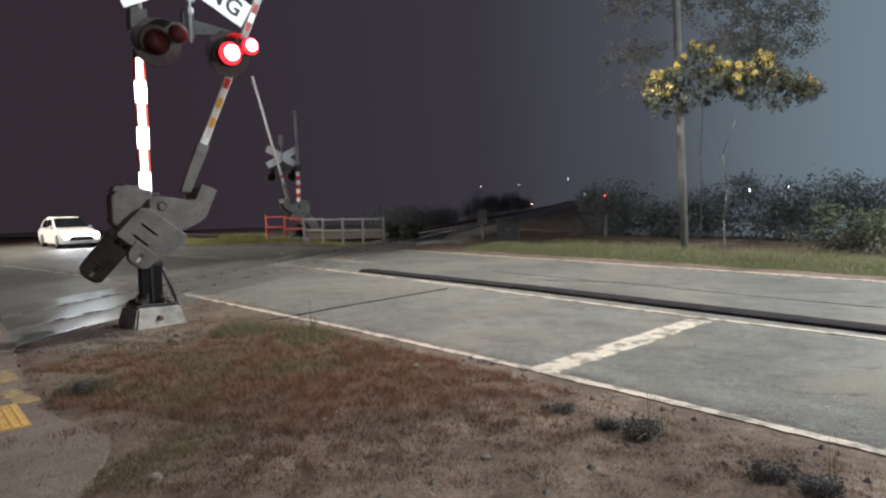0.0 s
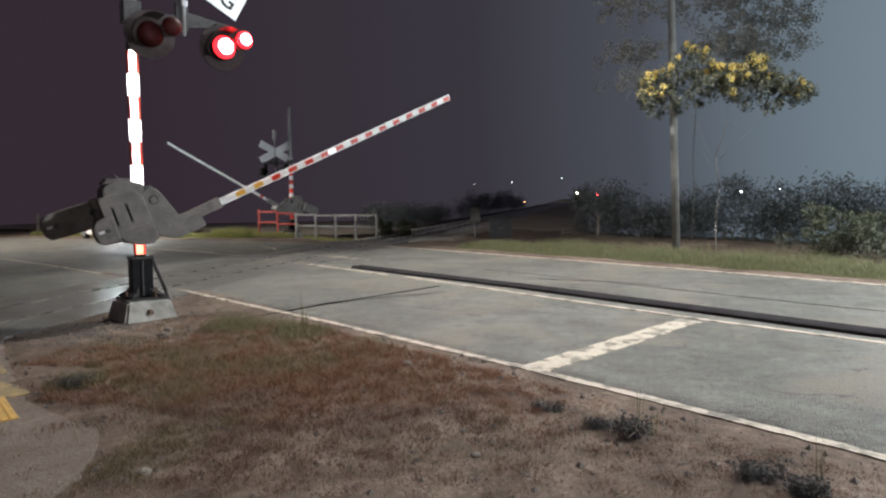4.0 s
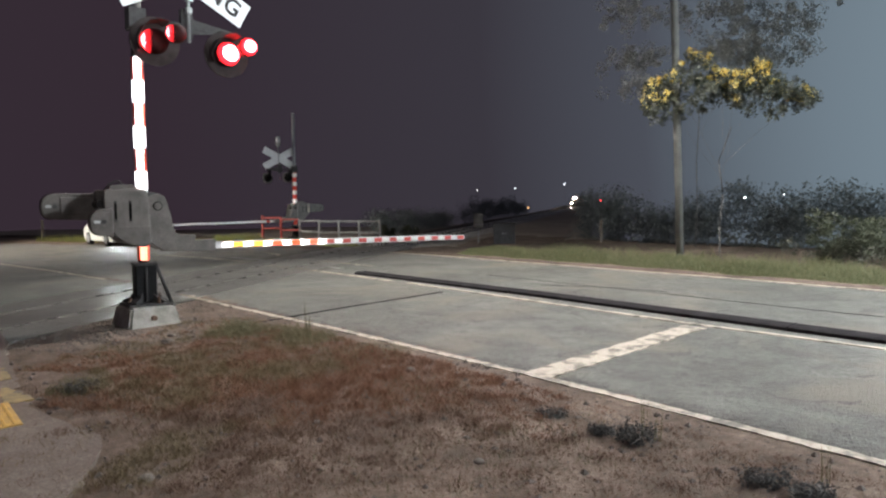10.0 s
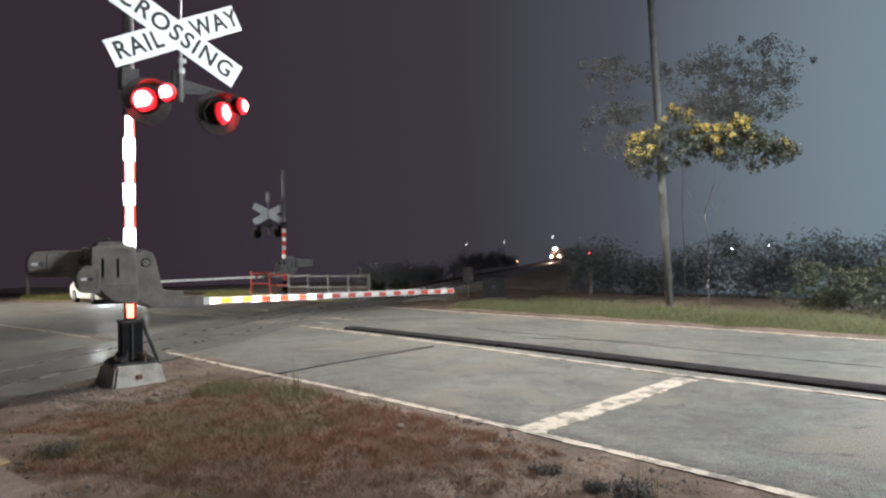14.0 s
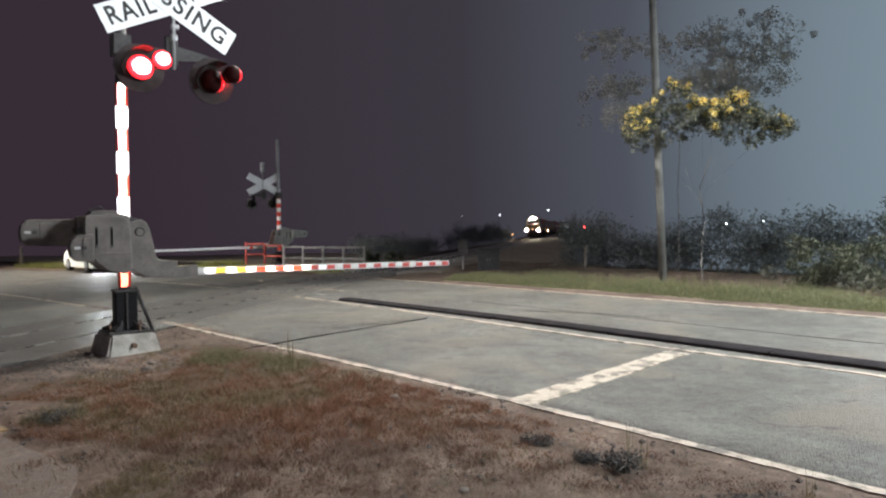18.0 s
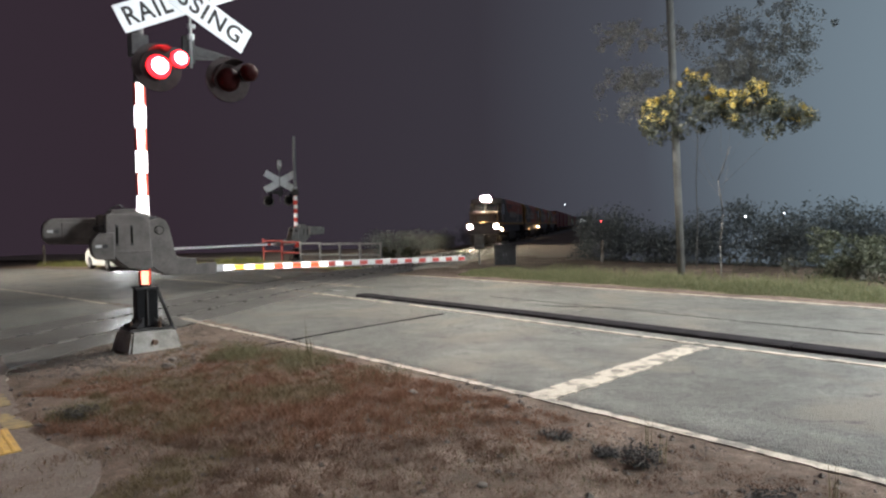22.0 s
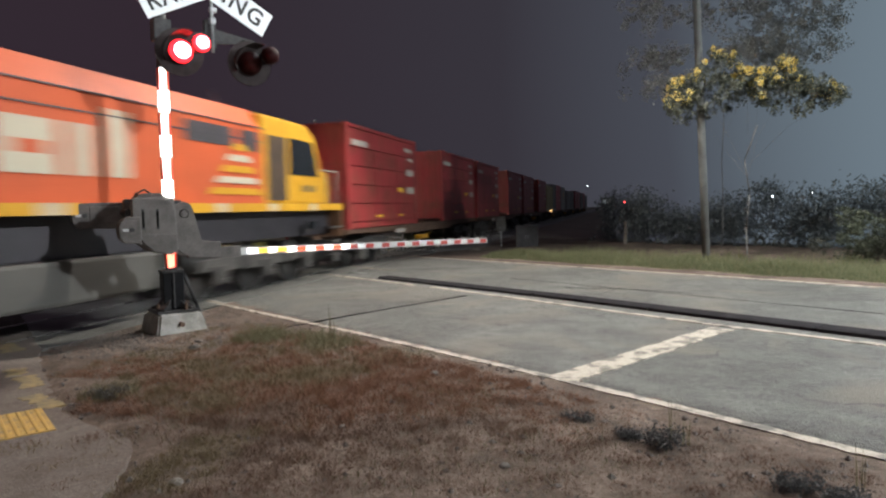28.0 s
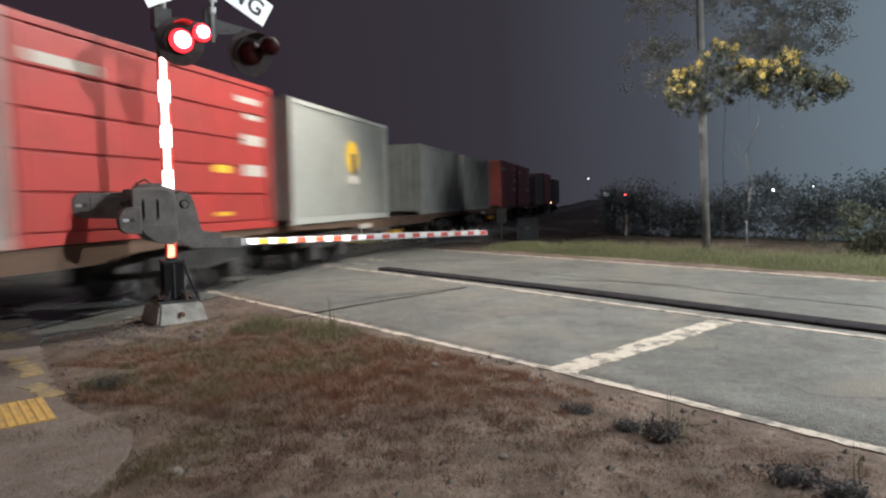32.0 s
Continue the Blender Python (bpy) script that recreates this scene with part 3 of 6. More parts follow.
# ---- level crossing signals ----
def wording(text, size, parent, m, material, squeeze=1.0):
    cu = bpy.data.curves.new("letters", "FONT")
    cu.body, cu.size, cu.extrude, cu.align_x, cu.align_y = text, size, 0.002, "CENTER", "CENTER"
    cu.offset, cu.space_character = 0.0065, 1.16
    tmp = bpy.data.objects.new("letters", cu)
    scene.collection.objects.link(tmp)
    me = bpy.data.meshes.new_from_object(tmp.evaluated_get(bpy.context.evaluated_depsgraph_get()))
    bpy.data.objects.remove(tmp)
    me.materials.clear()
    me.materials.append(material)
    ob = new("letters", me)
    ob.parent = parent
    ob.matrix_basis = m @ Matrix.Diagonal((squeeze, 1, 1, 1))
    return ob


def signal(m, label, lit, size=1.0, paint=GREY_PAINT, pitch=0.304, bands=9, drop=0.0, top=6.35, reach=1.0):
    """A crossing signal: local x runs along the lowered arm, local -y faces the traffic. Returns it and its moving pieces."""
    sig = empty("crossing_signal", m, label, "crossing signal", "level crossing signals")
    # footing
    bm = BM()
    b0, b1 = 0.375, 0.285
    lo = [bm.verts.new((x * b0, y * b0, -0.1)) for x, y in ((-1, -1), (1, -1), (1, 1), (-1, 1))]
    hi = [bm.verts.new((x * b1, y * b1, 0.27)) for x, y in ((-1, -1), (1, -1), (1, 1), (-1, 1))]
    bm.faces.new(hi)
    bm.faces.new(lo[::-1])
    for i in range(4):
        bm.faces.new((lo[i], lo[(i + 1) % 4], hi[(i + 1) % 4], hi[i]))
    bmesh.ops.bevel(bm, geom=bm.edges[:], offset=0.03, segments=3, affect="EDGES")
    part("footing", bm, CONCRETE, sig, "chipped concrete footing block", m=pose(0, 0, 0, 0, 0, 6))
    # rust-coloured disc stands in for the dark of a small hole
    bm = BM()
    tube(bm, (-0.02, -0.375, 0.12), (-0.02, -0.31, 0.12), 0.035, seg=12)
    part("lifting_hole", bm, RUST, sig, m=pose(0, 0, 0, 0, 0, 6))
    bm = BM()
    box(bm, -0.27, 0.27, -0.27, 0.27, 0.27, 0.30, 0.006)
    for sx, sy in ((1, 0), (-1, 0), (0, 1), (0, -1)):
        prism(bm, [(0.0, 0.30), (0.27, 0.30), (0.27, 0.325), (0.16, 0.40), (0.0, 0.42)], -0.03, 0.03) if sx == 1 else None
    part("flange", bm, DARK_STEEL, sig)
    for k in range(4):
        bm = BM()
        prism(bm, [(0.1, 0.30), (0.3, 0.30), (0.31, 0.33), (0.2, 0.37), (0.13, 0.46), (0.1, 0.46)], -0.05, 0.05, 0.008)
        part("boot_web", bm, DARK_STEEL, sig, m=pose(0, 0, 0, 0, 0, 45 + 90 * k))
        bm = BM()
        tube(bm, (0.25, 0, 0.30), (0.25, 0, 0.375), 0.024, seg=6)
        tube(bm, (0.25, 0, 0.30), (0.25, 0, 0.40), 0.012, seg=8)
        part("anchor_bolt", bm, RUST, sig, m=pose(0, 0, 0, 0, 0, 28 + 90 * k))
    bm = BM()
    box(bm, -0.135, 0.135, -0.135, 0.135, 0.30, 0.84, 0.014)
    part("sleeve", bm, BLACK_TUBE, sig, "black square steel sleeve", m=pose(0, 0, 0, 0, 0, -4))
    bm = BM()
    box(bm, -0.15, 0.15, -0.15, 0.15, 0.815, 0.85, 0.006)
    part("sleeve_cap", bm, DARK_STEEL, sig, m=pose(0, 0, 0, 0, 0, -4))
    for k in range(2):
        bm = BM()
        box(bm, -0.012, 0.012, -0.155, -0.13, 0.32, 0.80, 0.004)
        part("stiffener", bm, DARK_STEEL, sig, m=pose(0, 0, 0, 0, 0, -4 + 90 * k))
    bm = BM()
    tube(bm, (0.12, -0.06, 0.86), (0.28, -0.14, 0.36), 0.024, seg=10)
    tube(bm, (0.28, -0.14, 0.36), (0.36, -0.18, 0.10), 0.024, seg=10)
    part("conduit", bm, DARK_STEEL, sig, smooth=True)
    # mast and its reflective bands
    bm = BM()
    tube(bm, (0, 0, 0.8), (0, 0, top), 0.072, seg=18)
    tube(bm, (0, 0, top), (0, 0, top + 0.05), 0.09, 0.05, seg=18)
    part("mast", bm, DULL_GALV if lit else GALV, sig, smooth=True)
    for i in range(bands):
        z = 0.88 + pitch * i
        pick = 1 if i == 3 else i % 2
        bm = BM()
        tube(bm, (0, 0, z), (0, 0, z + pitch - 0.004), 0.078 if lit else 0.0875, seg=36)
        part("reflective_band", bm, (RED_TAPE, WHITE_TAPE)[pick], sig)
        # added glossy strips, aimed at the camera, stand in for retroreflection
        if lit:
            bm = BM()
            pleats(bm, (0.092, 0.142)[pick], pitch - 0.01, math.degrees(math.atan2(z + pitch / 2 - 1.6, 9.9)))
            part("reflector_sheet", bm, (RETRO_RED if i == 0 else RETRO_RED_GLARE, RETRO_WHITE)[pick], sig, m=pose(0, 0, z, 0, 0, -14.2) @ pose(0, -0.081, 0.003))
    # fixed gear case
    bm = BM()
    prism(bm, [(-0.47, 1.42), (-0.47, 1.76), (-0.40, 1.84), (-0.10, 1.86), (0.04, 1.84), (0.05, 1.36), (-0.1, 1.26), (-0.36, 1.28)], -0.17, 0.17, 0.03)
    part("gear_case", bm, paint, sig)
    bm = BM()
    prism(bm, [(-0.46, 1.83), (-0.40, 1.90), (-0.14, 1.91), (-0.06, 1.86), (-0.3, 1.82)], -0.13, 0.13, 0.012)
    part("case_lid", bm, paint, sig)
    bm = BM()
    tube(bm, (-0.42, 0, 1.90), (-0.30, 0, 1.96), 0.012, seg=8)
    tube(bm, (-0.30, 0, 1.96), (-0.22, 0, 1.90), 0.012, seg=8)
    part("lifting_eye", bm, DARK_STEEL, sig)
    for z in (1.2, 1.72):
        bm = BM()
        box(bm, -0.14, 0.14, -0.13, 0.13, z, z + 0.09, 0.01)
        part("clamp", bm, DARK_STEEL, sig)
    # the turning frame: cheek plates, counterweights and the arm, with pivots fitted to the camera's view; its zero is
    # the lowered arm
    arm = new("barrier_arm")
    arm.parent = sig
    arm.matrix_basis = pose(-0.18, 0, 1.65)
    SHIFT = pose(0.28, 0, -0.03)
    frame_ = new("weight_frame")
    frame_.parent = sig
    frame_.matrix_basis = pose(0.13, 0, 1.62)
    weights = new("weight_swing")
    weights.parent = sig
    weights.matrix_basis = pose(0.13, 0, 1.62)
    cheek = [(-0.24, -0.32), (-0.18, 0.02), (-0.10, 0.12), (0.04, 0.17), (0.12, 0.13), (0.16, 0.04), (0.25, -0.35), (0.29, -0.39), (0.52, -0.40), (0.52, -0.62), (0.12, -0.61), (0.0, -0.55)]
    for s in (-1, 1):
        bm = BM()
        y = s * 0.24
        prism(bm, cheek, y - 0.022, y + 0.022, 0.008)
        part("cheek_plate", bm, paint, frame_, m=pose(-0.03, 0, 0))
        bm = BM()
        tube(bm, (0.03, y - 0.05, 0), (0.03, y + 0.05, 0), 0.036, seg=12)
        tube(bm, (0.03, y - 0.035, 0), (0.03, y + 0.035, 0), 0.050, seg=16)
        part("hinge_bolt", bm, GREY_PAINT, sig, m=pose(0.10, 0, 1.62))
        bm = BM()
        tube(bm, (0.03, y - 0.029, 0), (0.03, y + 0.029, 0), 0.062, seg=20)
        part("hinge_washer", bm, MATT_BLACK, sig, m=pose(0.10, 0, 1.62))
        # the side casing with its lower sump, then the weight slab at its end
        bm = BM()
        prism(bm, [(-0.66, -0.27), (-0.66, 0.20), (-0.63, 0.22), (-0.20, 0.20), (-0.12, 0.10), (-0.10, -0.50), (-0.20, -0.55), (-0.40, -0.50), (-0.52, -0.40), (-0.60, -0.28)], y - 0.05 + s * 0.01, y + 0.05 + s * 0.01, 0.016)
        side = part("side_casing", bm, paint, weights)
        # black bars put the dark of the casing slits into colour
        for x in (-0.53, -0.35):
            bm = BM()
            box(bm, x - 0.014, x + 0.014, y + s * 0.055 - 0.014, y + s * 0.055 + 0.014, -0.17, 0.04, 0.006)
            part("latch", bm, MATT_BLACK, side)
            for z in (-0.185, 0.055):
                bm = BM()
                box(bm, x - 0.018, x + 0.018, y + s * 0.058 - 0.012, y + s * 0.058 + 0.012, z - 0.014, z + 0.014, 0.004)
                part("latch_block", bm, DULL_GALV, side)
        bm = BM()
        box(bm, -0.665, -0.10, y + s * 0.058 - 0.008, y + s * 0.058 + 0.008, -0.295, -0.265, 0.004)
        part("casing_seam", bm, paint, side)
        yw, end, zw = (-0.24, -0.84, -0.20) if s < 0 else (0.42, -1.28, 0.0)
        bm = BM()
        prism(bm, [(end + 0.07, zw - 0.17), (end + 0.015, zw - 0.11), (end, zw), (end + 0.015, zw + 0.09), (end + 0.07, zw + 0.15), (end + 0.12, zw + 0.17), (-0.56, zw + 0.18), (-0.56, zw - 0.19)], yw - 0.085, yw + 0.085, 0.02)
        weight = part("counterweight", bm, paint, weights, "heavy rounded counterweight slab")
        bm = BM()
        box(bm, end + 0.22, -0.68, yw - 0.097, yw - 0.073, zw - 0.11, zw + 0.12, 0.008)
        part("weight_plate", bm, paint, weight)
        bm = BM()
        tube(bm, (end + 0.16, yw - 0.105, zw), (end + 0.16, yw + 0.105, zw), 0.03, seg=10)
        part("weight_bolt", bm, DARK_STEEL, weight)
        if lit:
            bm = BM()
            box(bm, end + 0.05, end + 0.12, yw - 0.092, yw - 0.085, zw - 0.018, zw + 0.018, 0.003)
            part("reflector_mark", bm, RETRO_WHITE, weight)
        bm = BM()
        tube(bm, (-0.64, 0, 0.03 if s < 0 else -0.1), (-0.64, 0.45, 0.03 if s < 0 else -0.1), 0.05, seg=12)
        part("tie_bar", bm, DARK_STEEL, weights)
    bm = BM()
    box(bm, 0.36, 0.50, -0.215, 0.215, -0.60, -0.42, 0.014)
    part("arm_socket", bm, paint, frame_, m=pose(-0.03, 0, 0))
    z0 = -0.565
    bm = BM()
    prism(bm, [(0.12, z0 - 0.06), (0.12, z0 + 0.07), (0.88, z0 + 0.083), (0.88, z0 - 0.085)], -0.05, 0.05, 0.01)
    part("boom_root", bm, paint, arm, m=SHIFT)
    bm = BM()
    prism(bm, [(0.60, z0 - 0.055), (0.60, z0 + 0.052), (5.68 * reach, z0 - 0.005), (5.68 * reach, z0 - 0.10)], -0.028, 0.028, 0.006)
    part("boom", bm, WORN_WHITE, arm, "weathered pale boom", m=SHIFT)
    n, x0, x1 = 30, 0.98, 5.66 * reach
    w = (x1 - x0) / n
    for i in range(n):
        xa = x0 + i * w
        f = (xa - 0.60) / 5.08
        zc = z0 - 0.055 * f
        bm = BM()
        box(bm, xa + 0.003, xa + w - 0.003, -0.034, -0.029, zc - 0.036, zc + 0.036)
        near_tape = (WHITE_TAPE, YELLOW_TAPE) if i < 4 else (WHITE_TAPE, RED_TAPE if i < 11 else DULL_RED)
        # tiles turned to the camera put extra shine on the first eleven stripes
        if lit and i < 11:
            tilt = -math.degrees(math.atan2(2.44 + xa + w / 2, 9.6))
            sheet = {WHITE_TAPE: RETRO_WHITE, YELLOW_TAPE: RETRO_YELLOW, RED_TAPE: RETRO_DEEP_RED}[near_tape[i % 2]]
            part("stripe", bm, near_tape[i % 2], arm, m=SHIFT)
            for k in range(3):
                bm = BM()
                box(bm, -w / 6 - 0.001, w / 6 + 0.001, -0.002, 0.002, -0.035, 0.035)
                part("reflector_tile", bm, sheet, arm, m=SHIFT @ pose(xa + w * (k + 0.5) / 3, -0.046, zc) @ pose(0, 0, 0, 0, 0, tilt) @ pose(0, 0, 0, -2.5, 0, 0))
        else:
            part("stripe", bm, near_tape[i % 2] if i < 14 or i % 2 else WORN_WHITE, arm, m=SHIFT)
        bm = BM()
        box(bm, xa + 0.003, xa + w - 0.003, 0.029, 0.034, zc - 0.045, zc + 0.045)
        part("stripe", bm, (WHITE_TAPE, RED_TAPE)[i % 2] if i < 2 else WHITE_TAPE, arm, m=SHIFT)
    # lamp bracket, heads, visors
    bm = BM()
    box(bm, 0.05, 0.95, -0.10, -0.04, 4.08, 4.15, 0.008)
    box(bm, 0.56, 0.72, -0.12, -0.02, 3.95, 4.34, 0.012)
    prism(bm, [(0.72, 4.02), (1.30, 4.10), (1.32, 4.13), (0.72, 4.22)], -0.09, -0.05)
    box(bm, -0.11, 0.11, -0.11, 0.11, 3.98, 4.26, 0.01)
    part("lamp_bracket", bm, DULL_GALV, sig, m=pose(0, 0, -drop * 0.8))
    bm = BM()
    tube(bm, (0.65, -0.16, 3.88 - drop), (0.65, -0.16, 5.6 - drop), 0.022, seg=10)
    if not lit:
        tube(bm, (0.65, -0.16, 5.35 - drop), (0.65, -0.16, 5.75 - drop), 0.10, seg=14)
    box(bm, 0.62, 0.70, -0.18, -0.11, 4.28, 4.36, 0.006)
    box(bm, 0.62, 0.72, -0.18, -0.11, 4.44, 4.50, 0.006)
    part("sign_pole", bm, GALV, sig, smooth=True)
    drums = []
    for hx, hz in ((0.14, 3.78 - drop * 0.8), (1.10, 3.74 - drop * 0.8)):
        bm = BM()
        # far boards are smaller and greyer so that they fade against the sky
        tube(bm, (hx, -0.36, hz), (hx, -0.335, hz), 0.315 if lit else 0.24, seg=32)
        part("backboard", bm, BOARD_BLACK if lit else GREY_PAINT, sig, "round dark backboard")
        bm = BM()
        tube(bm, (hx, -0.345, hz), (hx, -0.12, hz), 0.19, 0.12, seg=20)
        box(bm, hx - 0.04, hx + 0.04, -0.2, -0.06, hz, hz + 0.36, 0.01)
        part("lamp_housing", bm, MATT_BLACK, sig, smooth=True)
        # visor: an open hood over the lens
        bm = BM()
        segs, ra, rb = 22, 0.235, 0.227
        rows = []
        for i in range(segs + 1):
            a = radians(62) + radians(150) * i / segs
            cut = 0.06 + 0.26 * max(0.0, math.sin(a)) ** 0.7
            rows.append([bm.verts.new((hx + math.cos(a) * r, y, hz + math.sin(a) * r)) for r, y in ((ra, -0.36), (ra, -0.36 - cut), (rb, -0.36 - cut), (rb, -0.36))])
        for a, b in zip(rows, rows[1:]):
            for k in range(4):
                bm.faces.new((a[k], b[k], b[(k + 1) % 4], a[(k + 1) % 4]))
        part("visor", bm, BOARD_BLACK if lit else GREY_PAINT, sig)
        # lamp drums turn in place of flashing, one half lit and one dark; the side drum is added for the lens's
        # reflection in the hood
        for dx, dy, dz, r in ((0, -0.362, 0, 0.168), (0.205, -0.60, 0.085, 0.125)) if lit else ((0, -0.385, 0, 0.128),):
            bm = BM()
            bmesh.ops.create_uvsphere(bm, u_segments=28, v_segments=18, radius=r, matrix=Matrix.Rotation(radians(90), 4, "X"))
            for f in bm.faces:
                q = -f.calc_center_median().y / r
                f.material_index = 0 if q > 0.74 else 2 if q > 0.36 else 1
                f.smooth = True
            drum = part("lamp_drum", bm, [RED_GLOW, LENS_DARK, RED_HALO] if lit else [LENS_DARK, LENS_DARK, LENS_DARK], sig, m=pose(hx + dx, dy, hz + dz))
            drums.append(drum)
        if lit:
            # cup of the added drum that stands in for the hood reflection
            bm = BM()
            tube(bm, (hx + 0.19, -0.34, hz + 0.07), (hx + 0.205, -0.46, hz + 0.085), 0.035, 0.05, seg=12)
            tube(bm, (hx + 0.205, -0.45, hz + 0.085), (hx + 0.205, -0.605, hz + 0.085), 0.10, 0.132, seg=24)
            part("side_lens_cup", bm, BOARD_BLACK, sig)
    # crossed sign boards
    for text, tilt, y, mat_ in (("RAIL    WAY", 26.5, -0.215, WHITE_TAPE), ("CROSSING", -28.5, -0.235, WHITE_TAPE)):
        bm = BM()
        box(bm, -0.97, 0.97, -0.006, 0.006, -0.185, 0.185, 0.003)
        board = part("sign_board", bm, SIGN_WHITE if lit else SIGN_BACK, sig, "white reflective sign board with black letters", m=pose(0.58, y, 4.80 - drop, 0, -tilt, 0) @ Matrix.Diagonal((1.0 if lit else 0.84,) * 3 + (1.0,)))
        ltr = pose(0.0, -0.009, 0, 90, 0, 0)
        if text == "CROSSING":
            wording(text, 0.33, board, ltr, BLACK_PAINT, 0.98)
        else:
            wording("RAIL", 0.33, board, pose(-0.56, -0.009, 0, 90, 0, 0), BLACK_PAINT, 0.9)
            wording("WAY", 0.33, board, pose(0.60, -0.009, 0, 90, 0, 0), BLACK_PAINT, 0.9)
    if size != 1.0:
        sig.scale = (size, size, size)
    return sig, arm, frame_, weights, drums


NEAR_AT, FAR_AT = (-6.05, 7.82, 0.0), (-14.1, 29.2, -0.24)
near_signal, near_arm, near_frame, near_weights, near_drums = signal(pose(*NEAR_AT, 0, 0.3, 52), "grey crossing signal with red lamps, crossed sign and striped barrier arm", True)
far_signal, far_arm, far_frame, far_weights, far_drums = signal(pose(*FAR_AT, 0, 0, 232), "crossing signal seen from behind with a pale barrier arm", False, 1.08, mat("pale_machine_paint", (0.20, 0.20, 0.19), 0.6, var=0.2, scale=5), 0.19, 13, 1.0, 5.75, 0.98)
# ---- the freight train ----
SPEED = 17.307
TRAIN = []  # each vehicle and load with its place along the train


def along_y(bm, outline, x0, x1, bevel=0.0, flip=None):
    """An outline in y, z, drawn out along x."""
    if flip:
        outline = [(flip - y, z) for y, z in outline]
    a = [bm.verts.new((x0, y, z)) for y, z in outline]
    b = [bm.verts.new((x1, y, z)) for y, z in outline]
    k = len(a)
    fs = [bm.faces.new(a), bm.faces.new(b[::-1])] + [bm.faces.new((a[i], b[i], b[(i + 1) % k], a[(i + 1) % k])) for i in range(k)]
    bmesh.ops.recalc_face_normals(bm, faces=fs)
    if bevel:
        bmesh.ops.bevel(bm, geom=list({e for f in fs for e in f.edges}), offset=bevel, segments=2, affect="EDGES", profile=0.6)
    return bm


ORANGE = mat("orange_livery", (0.45, 0.084, 0.03), 0.5, var=0.14, scale=1.2, fine=25, bump=0.1, spec=0.22, tint=(0.36, 0.075, 0.03))
LIV_GREY = mat("grey_livery", (0.125, 0.118, 0.098), 0.5, var=0.14, scale=1.2, fine=25, bump=0.1, spec=0.22, tint=(0.10, 0.094, 0.08))
LIV_YELLOW = mat("yellow_livery", (0.47, 0.25, 0.02), 0.5, var=0.14, scale=1.2, fine=25, bump=0.1, spec=0.22, tint=(0.38, 0.195, 0.02))
LIV_CREAM = mat("cream_marking", (0.40, 0.355, 0.265), 0.5, var=0.1, scale=3, fine=25, bump=0.05)
LIV_DARK = mat("dark_livery", (0.045, 0.04, 0.045), 0.5, var=0.2, scale=2)
# brown that puts the shade on the engine ends into the colour
SHADED_BROWN = mat("shaded_brown_end", (0.13, 0.062, 0.03), 0.6, var=0.25, scale=3)
ROOF_GREY = mat("roof_grey", (0.20, 0.19, 0.165), 0.7, var=0.2, scale=2)
BOGIE = mat("sooty_running_gear", (0.060, 0.055, 0.050), 0.8, 0.1, var=0.4, scale=3)
HEAD_GLOW = glowing("lit_headlamp", (1.0, 0.86, 0.66), 1800)
DITCH_GLOW = glowing("lit_ditch_lamp", (1.0, 0.80, 0.58), 430)
NUMBER_GLOW = glowing("lit_number_lamp", (1.0, 0.62, 0.25), 25)
STEP_GLOW = glowing("lit_step_lamp", (1.0, 0.66, 0.35), 60)
HOOD = [(-1.2, 1.78), (-1.2, 3.28), (-1.1, 3.42), (-0.9, 3.69), (0.9, 3.69), (1.1, 3.42), (1.2, 3.28), (1.2, 1.78)]
LOCO_LEN = 16.8


def wheelset(parent, y, r=0.46):
    for s in (-1, 1):
        bm = BM()
        tube(bm, (s * 0.50, y, r), (s * 0.57, y, r), r + 0.03, seg=24)
        tube(bm, (s * 0.57, y, r), (s * 0.63, y, r), r, seg=24)
        part("wheel", bm, BOGIE, parent, smooth=False)
    bm = BM()
    tube(bm, (-0.85, y, r), (0.85, y, r), 0.07, seg=10)
    part("axle", bm, BOGIE, parent)
    for s in (-1, 1):
        bm = BM()
        box(bm, s * 0.98 - 0.11, s * 0.98 + 0.11, y - 0.17, y + 0.17, r - 0.17, r + 0.17, 0.03)
        part("axle_box", bm, BOGIE, parent)


def bogie(thing, y, axles, pitch, r=0.46):
    b = new("bogie")
    b.parent = thing
    n = len(axles)
    bm = BM()
    for s in (-1, 1):
        h = pitch * (n - 1) / 2 + 0.55
        along_y(bm, [(y - h, 0.55), (y - h + 0.1, 0.74), (y - 0.5, 0.80), (y + 0.5, 0.80), (y + h - 0.1, 0.74), (y + h, 0.55), (y + 0.5, 0.50), (y, 0.44), (y - 0.5, 0.50)], s * 0.93 - 0.06, s * 0.93 + 0.06)
    box(bm, -0.95, 0.95, y - 0.25, y + 0.25, 0.55, 0.84, 0.03)
    part("bogie_frame", bm, BOGIE, b)
    for k in range(n - 1):
        for s in (-1, 1):
            bm = BM()
            yy = y + (k - (n - 2) / 2) * pitch
            tube(bm, (s * 0.98, yy, 0.5), (s * 0.98, yy, 0.76), 0.11, seg=12)
            part("spring", bm, BOGIE, b)
    for a in axles:
        wheelset(b, y + a, r)
    return b


def coupler(thing, y, d):
    bm = BM()
    box(bm, -0.11, 0.11, min(y, y + d * 0.5), max(y, y + d * 0.5), 0.68, 0.9, 0.02)
    box(bm, -0.17, 0.17, min(y + d * 0.35, y + d * 0.6), max(y + d * 0.35, y + d * 0.6), 0.62, 0.95, 0.03)
    part("coupler", bm, BOGIE, thing)


